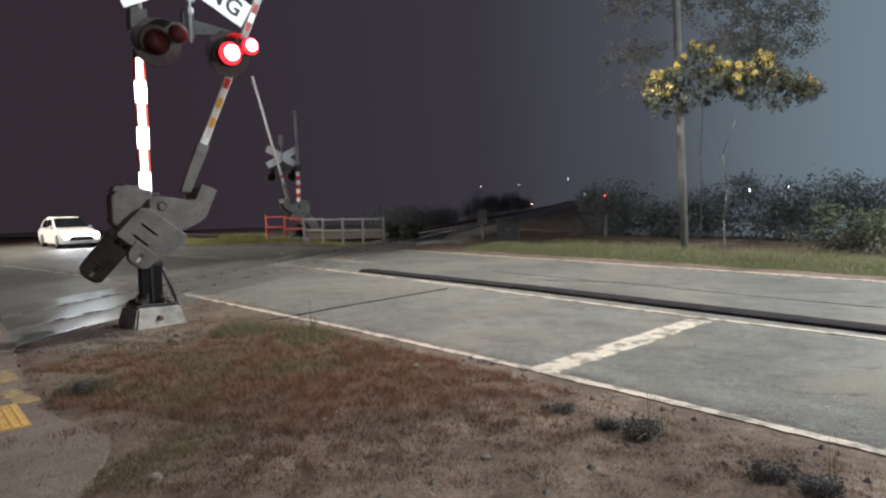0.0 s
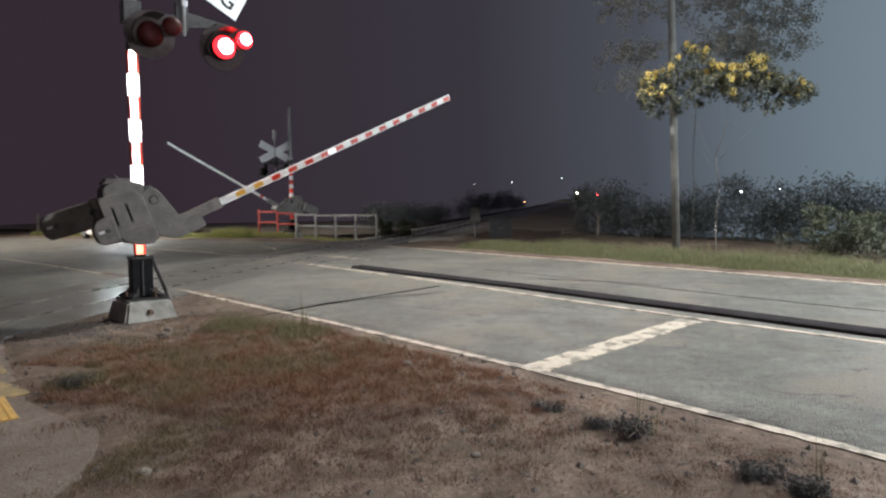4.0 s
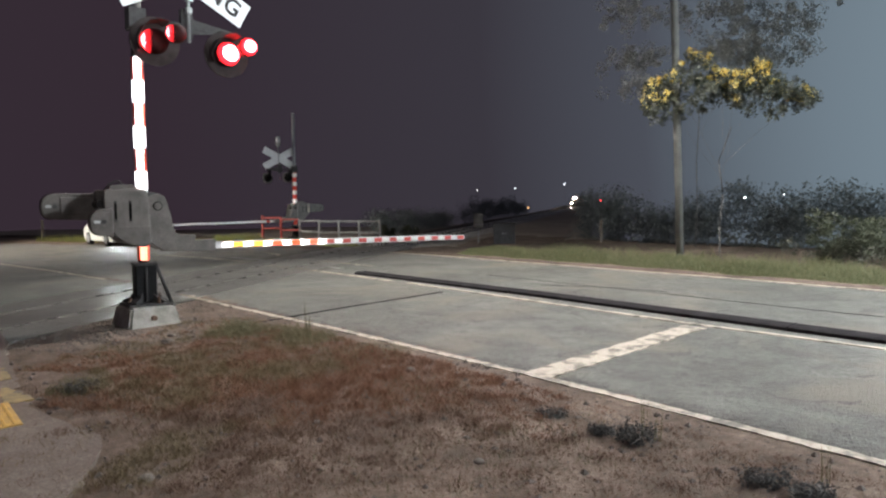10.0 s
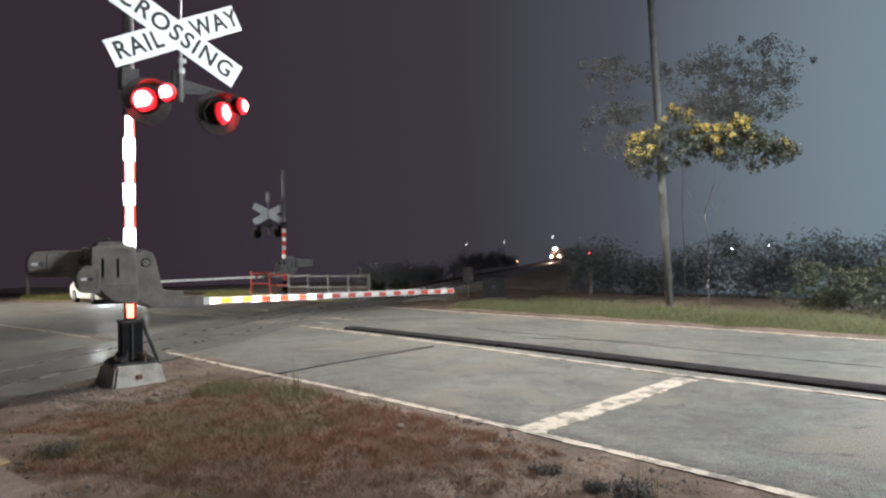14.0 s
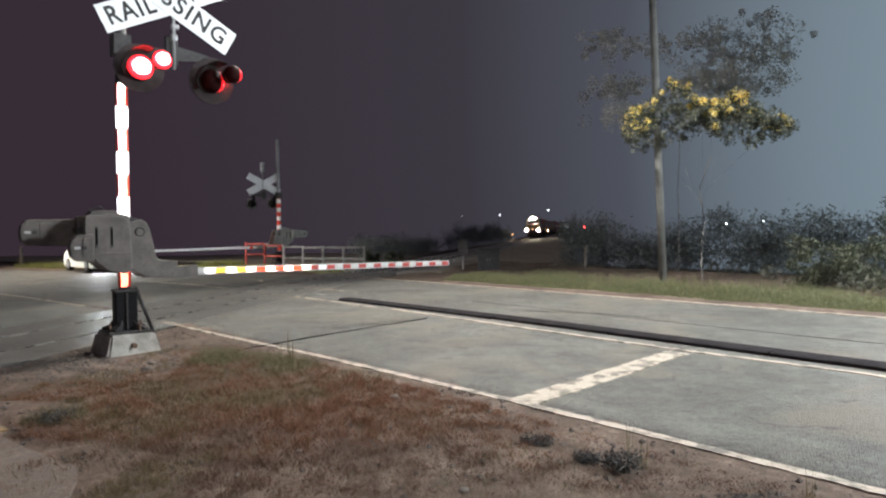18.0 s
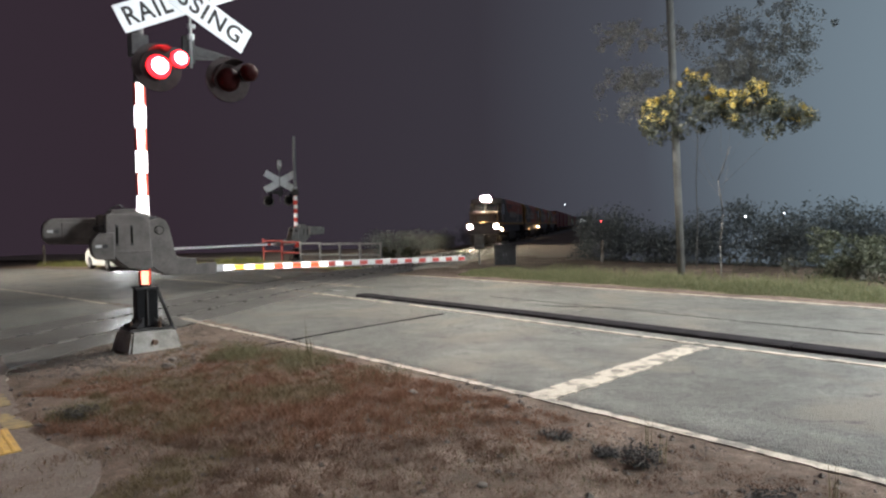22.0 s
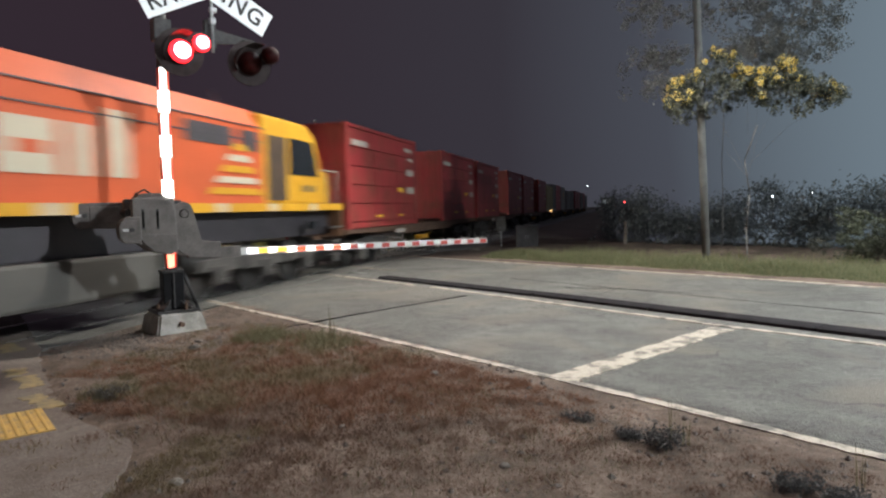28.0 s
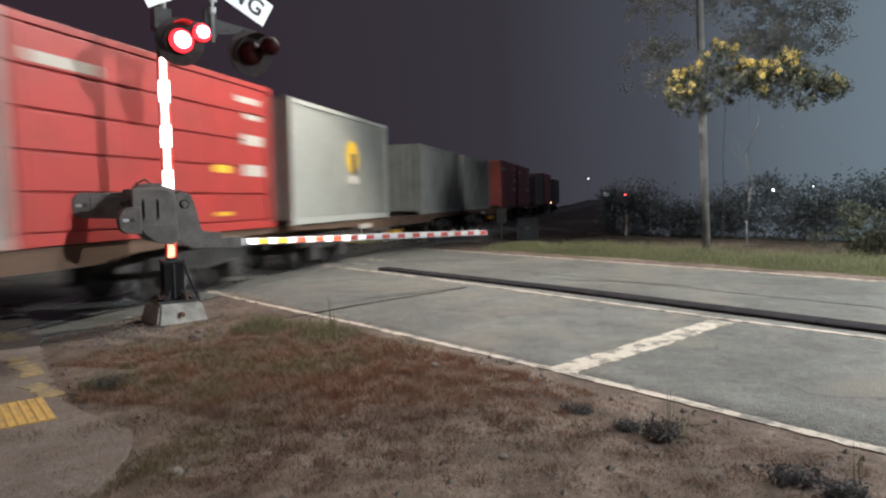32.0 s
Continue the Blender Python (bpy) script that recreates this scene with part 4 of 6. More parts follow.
def locomotive(s0, lead):
    """A diesel locomotive; y runs back from its leading end. The cab leads on the first engine and trails on the others."""
    label = ("grey and orange diesel locomotive with lit headlamps leading the train" if lead
             else "yellow, grey and orange diesel locomotive with its cab trailing")
    loco = empty("locomotive", pose(TRACK_X, 0, 0), label, "locomotive", "locomotives of the train")
    L = LOCO_LEN if lead else 17.6
    flip = None if lead else L

    def seg(a, b):
        return (a, b) if lead else (L - b, L - a)

    def slab(x0, x1, a, b, z0, z1, bev=0.0, bm=None):
        a, b = seg(a, b)
        return box(bm or BM(), x0, x1, a, b, z0, z1, bev)

    def hood(name, a, b, material, shrink=1.0):
        a, b = seg(a, b)
        bm = BM()
        prism(bm, [(x * shrink, z) for x, z in HOOD], a, b)
        return part(name, bm, material, loco)

    # frame, sill, tank, running gear
    part("underframe", slab(-0.86, 0.86, 0.2, L - 0.2, 1.02, 1.62, 0.03), LIV_DARK, loco)
    k = 0
    for a in np.arange(0.12, L - 0.2, 1.85):
        for x0, x1 in ((-1.26, -1.2), (1.2, 1.26)):
            part("sill_stripe", slab(x0, x1, a, min(a + (1.5 if k % 3 else 1.6), L - 0.1), 1.62, 1.78), LIV_YELLOW, loco)
            part("sill_stripe", slab(x0, x1, min(a + 1.5, L - 0.2), min(a + 1.85, L - 0.1), 1.622, 1.778), LIV_CREAM, loco)
        k += 1
    part("deck", slab(-1.2, 1.2, 0.1, L - 0.1, 1.62, 1.775), BOGIE, loco)
    bm = BM()
    along_y(bm, [(6.4, 0.42), (6.2, 0.6), (6.2, 1.02), (10.6, 1.02), (10.6, 0.6), (10.4, 0.42)], -1.12, 1.12, 0.05)
    part("fuel_tank", bm, mat("dusty_tank", (0.062, 0.058, 0.05), 0.7, var=0.25, scale=2), loco, "long fuel tank between the bogies")
    for y in (3.6, L - 3.6):
        bogie(loco, y, (-1.75, 0, 1.75), 1.75)
    for y, d in ((0.15, -1), (L - 0.15, 1)):
        coupler(loco, y, d)
    for y0, y1 in ((0.02, 0.14), (L - 0.14, L - 0.02)):
        bm = BM()
        box(bm, -1.2, 1.2, y0, y1, 0.95, 1.62, 0.02)
        part("headstock", bm, SHADED_BROWN if not lead else LIV_DARK, loco)
        bm = BM()
        along_y(bm, [(y0 - 0.1, 0.28), (y0 - 0.05, 0.85), (y1 + 0.05, 0.85), (y1 + 0.1, 0.28)], -1.0, 1.0)
        part("pilot", bm, BOGIE, loco)
    # long hood
    if lead:
        hood("hood", 4.0, 15.5, LIV_GREY)
        for x in (-1.212, 1.2):
            bm = BM()
            along_y(bm, [(4.05, 3.27), (4.5, 2.95), (5.2, 2.66), (6.0, 2.55), (15.5, 2.55), (15.5, 3.27)], x, x + 0.012)
            part("colour_panel", bm, ORANGE, loco, "orange upper side panel")
        bm = BM()
        for s in (-1, 1):
            along_y(bm, [(4.4, 3.29), (4.4, 3.31), (15.5, 3.31), (15.5, 3.29)], s * 1.205 - 0.01, s * 1.205 + 0.01)
        part("gutter", bm, ROOF_GREY, loco)
        bm = BM()
        for s in (-1, 1):
            a = [bm.verts.new((s * x, y, z)) for y in (4.3, 15.5) for x, z in ((1.205, 3.31), (1.112, 3.432), (0.92, 3.69))]
            bm.faces.new((a[0], a[1], a[4], a[3]))
            bm.faces.new((a[1], a[2], a[5], a[4]))
        r = bmesh.ops.solidify(bm, geom=bm.faces[:], thickness=0.008)
        part("roof_side", bm, ORANGE, loco)
        hood("hood_end", 15.5, L - 0.5, LIV_YELLOW, 0.985)
        marks = [(6.3, 0.5), (6.95, 0.25), (7.35, 0.62), (8.1, 0.25), (8.6, 0.62), (9.35, 0.5), (10.0, 0.25), (10.35, 0.25)]
        for y, w in marks:
            for x in (-1.22, 1.212):
                bm = BM()
                along_y(bm, [(y, 2.22), (y, 2.72), (y + w, 2.66), (y + w, 2.22)], x, x + 0.008)
                part("logo_block", bm, LIV_CREAM, loco)
        for i in range(9):
            for x in (-1.22, 1.212):
                bm = BM()
                w, y, z = 1.75 - 0.14 * i, 10.75 + i * 0.16, 1.92 + i * 0.145
                along_y(bm, [(y, z), (y + 0.06, z + 0.075), (y + 0.06 + w, z + 0.075), (y + w, z)], x, x + 0.008)
                part("logo_chevron", bm, LIV_CREAM, loco)
        for y0, y1, z0, z1 in ((13.2, 14.2, 2.0, 2.45), (14.6, 15.4, 2.05, 2.45), (5.3, 6.0, 2.85, 3.22), (6.7, 7.2, 2.9, 3.22)):
            for x in (-1.222, 1.212):
                bm = BM()
                box(bm, x, x + 0.010, y0, y1, z0, z1)
                part("grille", bm, LIV_DARK, loco)
    else:
        hood("hood_end", 16.1, L - 0.2, LIV_YELLOW, 0.985)
        bm = BM()
        box(bm, -1.12, 1.12, 0.18, 0.21, 1.80, 3.42, 0.01)
        part("end_panel", bm, SHADED_BROWN, loco, "brown end panel, its shade in the paint")
        for x in (-0.55, 0.05):
            bm = BM()
            box(bm, x, x + 0.5, 0.165, 0.18, 1.85, 3.3, 0.01)
            part("end_door", bm, SHADED_BROWN, loco)
        hood("hood", 11.4, 16.1, LIV_GREY)
        hood("hood", 3.9, 11.4, ORANGE)
        marks = [(15.5, 1.0, 2.15, 3.15), (14.3, 0.34, 2.2, 2.85), (13.75, 0.32, 2.2, 2.8), (13.25, 0.32, 2.2, 2.8), (12.75, 0.32, 2.2, 2.8), (12.15, 0.36, 2.2, 2.85),
                 (11.15, 1.0, 2.15, 3.1), (9.95, 0.95, 2.15, 2.85), (8.8, 0.38, 2.15, 2.85), (8.15, 0.42, 2.15, 3.12)]
        for y, w, z0, z1 in marks:
            a, b = seg(y - w, y)
            for x in (-1.216, 1.206):
                bm = BM()
                box(bm, x, x + 0.010, a, b, z0, z1)
                part("logo_block", bm, LIV_CREAM, loco)
                if w > 0.5:
                    bm = BM()
                    box(bm, x - 0.001, x + 0.012, a + 0.28, b - 0.2, z0 + 0.25, z0 + 0.42)
                    part("logo_gap", bm, LIV_GREY if y > 11.4 else ORANGE, loco)
        for i in range(5):
            for x in (-1.216, 1.206):
                y0, y1, z = 4.0 + 0.12 * i, 5.7 - 0.2 * i, 1.95 + i * 0.21
                bm = BM()
                along_y(bm, [(y0, z), (y0 + 0.1, z + 0.12), (y1, z + 0.12), (y1 + 0.12, z)], x, x + 0.010, 0, flip)
                part("logo_chevron", bm, LIV_YELLOW if i % 2 == 0 else LIV_CREAM, loco)
        for y0, y1, z0, z1 in ((15.6, 17.1, 2.12, 2.55), (5.0, 6.4, 2.85, 3.2), (4.1, 4.7, 2.8, 3.2)):
            a, b = seg(y0, y1)
            for x in (-1.214, 1.202):
                bm = BM()
                box(bm, x, x + 0.012, a, b, z0, z1)
                part("grille", bm, LIV_DARK, loco)
        for s in (-1, 1):
            a, b = seg(3.9, L - 0.2)
            bm = BM()
            for z in (3.02, 3.3):
                box(bm, s * 1.205 - 0.012, s * 1.205 + 0.012, a, b, z - 0.012, z + 0.012)
            part("gutter", bm, LIV_DARK, loco)
    # roof fans, exhaust, aerial
    for y in (9.0, 11.0, 13.0):
        a, b = seg(y, y + 1.3)
        bm = BM()
        tube(bm, (0, (a + b) / 2, 3.67), (0, (a + b) / 2, 3.78), 0.62, 0.58, seg=24)
        part("roof_fan", bm, ROOF_GREY, loco)
    bm = BM()
    a, b = seg(6.4, 7.2)
    box(bm, -0.3, 0.3, a, b, 3.67, 3.82, 0.03)
    part("exhaust", bm, LIV_DARK, loco)
    bm = BM()
    a, b = seg(4.6, 4.64)
    tube(bm, (0.6, a, 3.55), (0.6, a, 4.0), 0.018, seg=6)
    part("aerial", bm, LIV_DARK, loco)
    # cab and nose
    body = LIV_GREY if lead else LIV_YELLOW
    bm = BM()
    along_y(bm, [(1.25, 1.78), (1.22, 2.5), (1.5, 3.28), (1.95, 3.58), (3.98, 3.6), (3.98, 1.78)], -1.2, 1.2, 0.05, flip)
    cab = part("cab", bm, body, loco)
    bm = BM()
    along_y(bm, [(1.52, 3.33), (1.95, 3.60), (3.9, 3.625), (3.9, 3.35)], -1.14, 1.14, 0.03, flip)
    part("cab_roof", bm, ROOF_GREY if lead else LIV_YELLOW, loco)
    for x in (-1.215, 1.2):
        bm = BM()
        along_y(bm, [(1.42, 2.42), (1.68, 3.2), (2.8, 3.22), (2.8, 2.42)], x, x + 0.015, 0, flip)
        part("cab_window", bm, GLASS_DARK, loco, "dark cab side window")
        bm = BM()
        along_y(bm, [(2.95, 1.85), (2.95, 3.2), (3.75, 3.2), (3.75, 1.85)], x, x + 0.012, 0, flip)
        # trailing cabs: the recessed doorway's dark is put into the door colour
        door = part("cab_door", bm, LIV_GREY if lead else mat("recess_dark_door", (0.055, 0.035, 0.022), 0.6, scale=3), loco)
        bm = BM()
        along_y(bm, [(1.45, 1.95), (1.45, 2.3), (2.4, 2.3), (2.4, 1.95)], x - 0.002, x + 0.017, 0, flip)
        part("number_panel", bm, LIV_CREAM if lead else LIV_YELLOW, loco)
        for i in range(3):
            bm = BM()
            along_y(bm, [(1.62 + i * 0.24, 2.05), (1.62 + i * 0.24, 2.2), (1.78 + i * 0.24, 2.2), (1.78 + i * 0.24, 2.05)], x - 0.004, x + 0.019, 0, flip)
            part("number_bar", bm, LIV_DARK, loco)
    for x0, x1 in ((-0.98, -0.06), (0.06, 0.98)):
        bm = BM()
        along_y(bm, [(1.235, 2.64), (1.22, 2.66), (1.415, 3.2), (1.445, 3.18)], x0, x1, 0, flip)
        part("windscreen", bm, GLASS_DARK, loco)
    bm = BM()
    along_y(bm, [(0.3, 1.78), (0.3, 2.42), (0.42, 2.58), (1.3, 2.62), (1.3, 1.78)], -0.98, 0.98, 0.05, flip)
    # lead nose is brown for its unlit front, with yellow plates on its sides
    part("nose", bm, mat("shaded_brown_nose", (0.13, 0.085, 0.06), 0.6, var=0.25, scale=3) if lead else LIV_YELLOW, loco)
    for x in (-0.992, 0.98):
        bm = BM()
        along_y(bm, [(0.36, 1.8), (0.36, 2.42), (0.46, 2.55), (1.22, 2.58), (1.22, 1.8)], x, x + 0.012, 0, flip)
        part("nose_side", bm, LIV_YELLOW, loco)
    bm = BM()
    along_y(bm, [(0.292, 1.82), (0.292, 2.40), (0.31, 2.40), (0.31, 1.82)], -0.9, 0.9, 0, flip)
    # front plate carries the same shade in its colour
    part("nose_front", bm, mat("shaded_brown_nose", (0.13, 0.085, 0.06), 0.6, var=0.25, scale=3), loco)
    bm = BM()
    along_y(bm, [(0.285, 1.85), (0.285, 2.3), (0.31, 2.3), (0.31, 1.85)], -0.45, 0.45, 0, flip)
    part("nose_door", bm, LIV_GREY, loco)
    for x in (-1.12, 1.12):
        bm = BM()
        for y in (0.16, 0.75, 1.2):
            yy = seg(y, y)[0]
            tube(bm, (x, yy, 1.75), (x, yy, 2.6), 0.018, seg=6)
        a, b = seg(0.16, 1.2)
        tube(bm, (x, a, 2.6), (x, b, 2.6), 0.018, seg=6)
        part("handrail", bm, ROOF_GREY, loco)
        for k in range(3):
            a, b = seg(0.2, 0.75)
            bm = BM()
            box(bm, x - 0.1, x + 0.1, a, b, 0.45 + 0.36 * k, 0.49 + 0.36 * k)
            part("step", bm, BOGIE, loco)
    # lamps
    d = -1 if lead else 1
    yl = seg(1.62, 1.62)[0]
    hs = new("headlamp")
    hs.parent = loco
    bm = BM()
    box(bm, -0.42, 0.42, yl - 0.16, yl + 0.2, 3.42, 3.78, 0.04)
    part("headlamp_case", bm, body, hs)
    bm = BM()
    box(bm, -0.48, 0.48, yl + d * 0.17 - 0.03, yl + d * 0.17 + 0.03, 3.38, 3.84, 0.02)
    part("headlamp_bezel", bm, LIV_DARK, hs)
    for x in (-0.2, 0.2):
        bm = BM()
        tube(bm, (x, yl + d * 0.20, 3.61), (x, yl + d * 0.215, 3.61), 0.165, seg=20)
        part("headlamp_lens", bm, HEAD_GLOW if lead else GLASS_DARK, hs)
    for x in (-0.98, 0.98):
        y = seg(0.02, 0.02)[0]
        bm = BM()
        tube(bm, (x, y - d * 0.06, 1.48), (x, y + d * 0.03, 1.48), 0.20, seg=20)
        part("ditch_lamp_case", bm, LIV_DARK, loco)
        bm = BM()
        tube(bm, (x, y + d * 0.03, 1.48), (x, y + d * 0.045, 1.48), 0.15, seg=20)
        part("ditch_lamp", bm, DITCH_GLOW if lead else GLASS_DARK, loco)
    bm = BM()
    a, b = seg(0.26, 0.3)
    box(bm, -0.3, 0.3, a, b, 1.66, 1.78)
    part("number_lamp", bm, NUMBER_GLOW if lead else GLASS_DARK, loco)
    a, b = seg(1.55, 1.85)
    bm = BM()
    box(bm, 1.08, 1.2, a, b, 1.18, 1.36, 0.02)
    part("step_lamp", bm, STEP_GLOW if s0 < -30 else GLASS_DARK, loco)
    TRAIN.append((loco, s0))
    return loco


RED_BOX = mat("red_container_paint", (0.25, 0.024, 0.026), 0.55, var=0.16, scale=1.5, fine=25, bump=0.15, tint=(0.165, 0.040, 0.026), rand=0.12)
RED_PLAIN = mat("bright_red_container_paint", (0.34, 0.03, 0.025), 0.55, var=0.14, scale=1.5, fine=25, bump=0.15, tint=(0.26, 0.028, 0.022), rand=0.1)
WHITE_BOX = mat("cream_container_paint", (0.54, 0.50, 0.27), 0.55, var=0.1, scale=1.2, fine=25, bump=0.12, tint=(0.43, 0.39, 0.20), rand=0.06)
PALE_BOX = mat("pale_grey_container_paint", (0.31, 0.31, 0.28), 0.6, var=0.14, scale=1.2, fine=25, bump=0.12, tint=(0.28, 0.275, 0.24), rand=0.08)
GREY_BOX = mat("grey_container_paint", (0.26, 0.26, 0.24), 0.6, var=0.16, scale=1.2, fine=25, bump=0.12, tint=(0.19, 0.19, 0.17), rand=0.1)
LABEL_WHITE = mat("white_container_label", (0.42, 0.38, 0.33), 0.6, var=0.1, scale=5)
LABEL_YELLOW = mat("yellow_container_label", (0.7, 0.42, 0.03), 0.6, var=0.1, scale=5)


def container(s0, length, z1, paint, label, style):
    """A freight container standing on its wagon; y runs back along the train."""
    c = empty("container", pose(TRACK_X, 0, 0), label, "container", "containers of the train")
    z0, w = 1.09, 1.22
    bm = BM()
    box(bm, -w + 0.06, w - 0.06, 0.05, length - 0.05, z0 + 0.12, z1 - 0.05)
    part("box_core", bm, paint, c)
    bm = BM()
    box(bm, -w + 0.03, w - 0.03, 0.03, length - 0.03, z1 - 0.05, z1 - 0.012)
    part("roof", bm, paint, c)
    for x0, x1 in ((-w, -w + 0.12), (w - 0.12, w)):
        for y0, y1 in ((0, 0.14), (length - 0.14, length)):
            bm = BM()
            box(bm, x0, x1, y0, y1, z0, z1, 0.008)
            part("corner_post", bm, paint, c)
            for zz in (z0 - 0.004, z1 - 0.114):
                bm = BM()
                box(bm, x0 - 0.006, x1 + 0.006, y0 - 0.006, y1 + 0.006, zz, zz + 0.118, 0.006)
                part("corner_casting", bm, paint, c)
        for zz, h in ((z0 + 0.01, 0.15), (z1 - 0.11, 0.10)):
            bm = BM()
            box(bm, x0 + 0.005, x1 - 0.005, 0.14, length - 0.14, zz, zz + h, 0.006)
            part("side_rail", bm, paint, c)
    for side in (-1, 1):
        xo = side * (w - 0.06)
        lo, hi = z0 + 0.17, z1 - 0.12
        if style == "doors":
            n = 5
            h = (hi - lo) / n
            for i in range(n):
                for j in range(3):
                    y0 = 0.16 + (length - 0.32) * j / 3
                    y1 = 0.16 + (length - 0.32) * (j + 1) / 3
                    bm = BM()
                    box(bm, min(xo, xo + side * 0.045), max(xo, xo + side * 0.045), y0 + 0.004, y1 - 0.004, lo + i * h + 0.022, lo + (i + 1) * h - 0.022, 0.008)
                    part("side_panel", bm, paint, c)
            for y, z, ww, hh, mm in ((0.35, hi - 0.46, 1.15, 0.15, LABEL_WHITE), (length - 1.2, hi - 0.32, 0.8, 0.12, LABEL_WHITE), (length - 0.95, hi - 0.62, 0.6, 0.1, LABEL_WHITE),
                                     (length - 1.05, hi - 1.12, 0.75, 0.2, LABEL_WHITE), (length - 1.05, hi - 1.72, 0.75, 0.22, LABEL_WHITE), (length - 2.0, hi - 1.68, 0.5, 0.14, LABEL_YELLOW),
                                     (length - 2.0, lo + 0.12, 0.5, 0.07, LABEL_YELLOW), (length - 4.0, lo + 0.12, 0.5, 0.07, LABEL_YELLOW)):
                bm = BM()
                xx = xo + side * 0.047
                box(bm, xx - 0.003, xx + 0.003, y, y + ww, z, z + hh)
                part("label_bar", bm, mm, c)
        else:
            bm = BM()
            step_y = 0.24
            k = int((length - 0.3) / step_y)
            prof = []
            for i in range(k):
                y = 0.15 + i * step_y
                prof += [(y, 0.0), (y + 0.07, 0.0), (y + 0.11, 0.028), (y + 0.2, 0.028)]
            prof.append((length - 0.15, 0.0))
            vs = [[bm.verts.new((xo + side * (0.008 + d), y, z)) for y, d in prof] for z in (lo, hi)]
            for i in range(len(prof) - 1):
                bm.faces.new((vs[0][i], vs[0][i + 1], vs[1][i + 1], vs[1][i]))
            bmesh.ops.solidify(bm, geom=bm.faces[:], thickness=0.006)
            part("side_sheet", bm, paint, c)
            if style == "logo":
                bm = BM()
                xx = xo + side * 0.04
                ring = [(length * 0.56 + math.cos(a) * 0.42, (lo + hi) / 2 + 0.25 + math.sin(a) * 0.45) for a in np.linspace(0, math.tau, 24, endpoint=False)]
                along_y(bm, ring, xx - 0.004, xx + 0.004)
                part("logo_disc", bm, LABEL_YELLOW, c)
                bm = BM()
                box(bm, xx - 0.006, xx + 0.006, length * 0.56 - 0.08, length * 0.56 + 0.25, (lo + hi) / 2 - 0.2, (lo + hi) / 2 + 0.35)
                part("logo_bar", bm, LIV_DARK, c)
                bm = BM()
                box(bm, xx - 0.004, xx + 0.004, length * 0.56 - 0.4, length * 0.56 + 0.4, (lo + hi) / 2 - 0.45, (lo + hi) / 2 - 0.25)
                part("logo_bar", bm, LABEL_WHITE, c)
            else:
                for i in range(4):
                    bm = BM()
                    xx = xo + side * 0.04
                    box(bm, xx - 0.003, xx + 0.003, length - 0.95, length - 0.45, hi - 0.35 - i * 0.2, hi - 0.27 - i * 0.2)
                    part("label_bar", bm, GREY_BOX, c)
    for y0, d in ((0.05, -1), (length - 0.05, 1)):
        for i in range(8):
            x = -w + 0.3 + i * 0.26
            bm = BM()
            box(bm, x, x + 0.13, min(y0, y0 + d * 0.03), max(y0, y0 + d * 0.03), z0 + 0.16, z1 - 0.12)
            part("end_rib", bm, paint, c)
    TRAIN.append((c, s0))
    return c


def wagon(s0, s1):
    """A flat container wagon."""
    n = s1 - s0
    wg = empty("flat_wagon", pose(TRACK_X, 0, 0), "dark steel flat wagon carrying containers", "wagon", "flat wagons of the train")
    bm = BM()
    for x in (-1.18, 1.03):
        along_y(bm, [(0.1, 0.98), (0.1, 1.08), (n - 0.1, 1.08), (n - 0.1, 0.98), (n - 4.2, 0.90), (n - 5.0, 0.78), (5.0, 0.78), (4.2, 0.90)], x, x + 0.15)
    part("side_sill", bm, RUST, wg)
    bm = BM()
    box(bm, -0.3, 0.3, 0.0, n, 0.78, 1.05, 0.02)
    part("centre_sill", bm, RUST, wg)
    for i in range(9):
        y = 0.2 + (n - 0.6) * i / 8
        bm = BM()
        box(bm, -1.03, 1.03, y, y + 0.16, 0.9, 1.07)
        part("cross_bearer", bm, RUST, wg)
    for y in (2.3, n - 2.3):
        bogie(wg, y, (-0.85, 0.85), 1.7, 0.38)
    coupler(wg, 0.0, -1)
    coupler(wg, n, 1)
    bm = BM()
    box(bm, 0.95, 1.19, n * 0.42, n * 0.42 + 0.9, 0.5, 0.66, 0.02)
    part("brake_box", bm, LIV_YELLOW, wg)
    bm = BM()
    box(bm, 1.18, 1.2, n * 0.25, n * 0.25 + 0.9, 0.84, 0.97)
    part("plate", bm, LABEL_WHITE, wg)
    TRAIN.append((wg, s0))


for i, s in enumerate((-55.7, -37.62, -19.62, -1.62)):
    locomotive(s, i == 0)
RED_LABEL = "dull red side-door freight container with ribbed panels"
for s0, s1 in ((16.2, 32.3), (32.8, 48.9), (49.4, 65.2), (65.7, 81.8), (82.3, 98.4), (98.9, 115.0), (115.5, 131.6), (132.1, 148.2)):
    wagon(s0, s1)
for s in (16.34, 26.0, 32.9, 42.55, 49.5, 59.0):
    container(s, 6.13, 3.97, RED_BOX, RED_LABEL, "doors")
container(65.84, 6.13, 3.66, WHITE_BOX, "plain cream freight container with a thin top rail", "plain")
container(72.0, 3.38, 3.97, PALE_BOX, "short cream half-length freight container", "plain")
container(75.44, 6.13, 3.97, RED_PLAIN, "bright red side-door freight container with ribbed panels", "doors")
container(82.45, 6.2, 3.93, PALE_BOX, "pale grey freight container with a round yellow emblem", "logo")
container(92.2, 6.1, 3.66, GREY_BOX, "grey corrugated freight container", "plain")
container(99.0, 6.1, 3.66, GREY_BOX, "grey corrugated freight container", "plain")
container(108.8, 6.1, 3.97, RED_BOX, RED_LABEL, "doors")
container(115.6, 6.1, 3.97, RED_BOX, RED_LABEL, "doors")
container(125.4, 6.1, 3.66, GREY_BOX, "grey corrugated freight container", "plain")
container(132.2, 6.1, 3.97, RED_BOX, RED_LABEL, "doors")
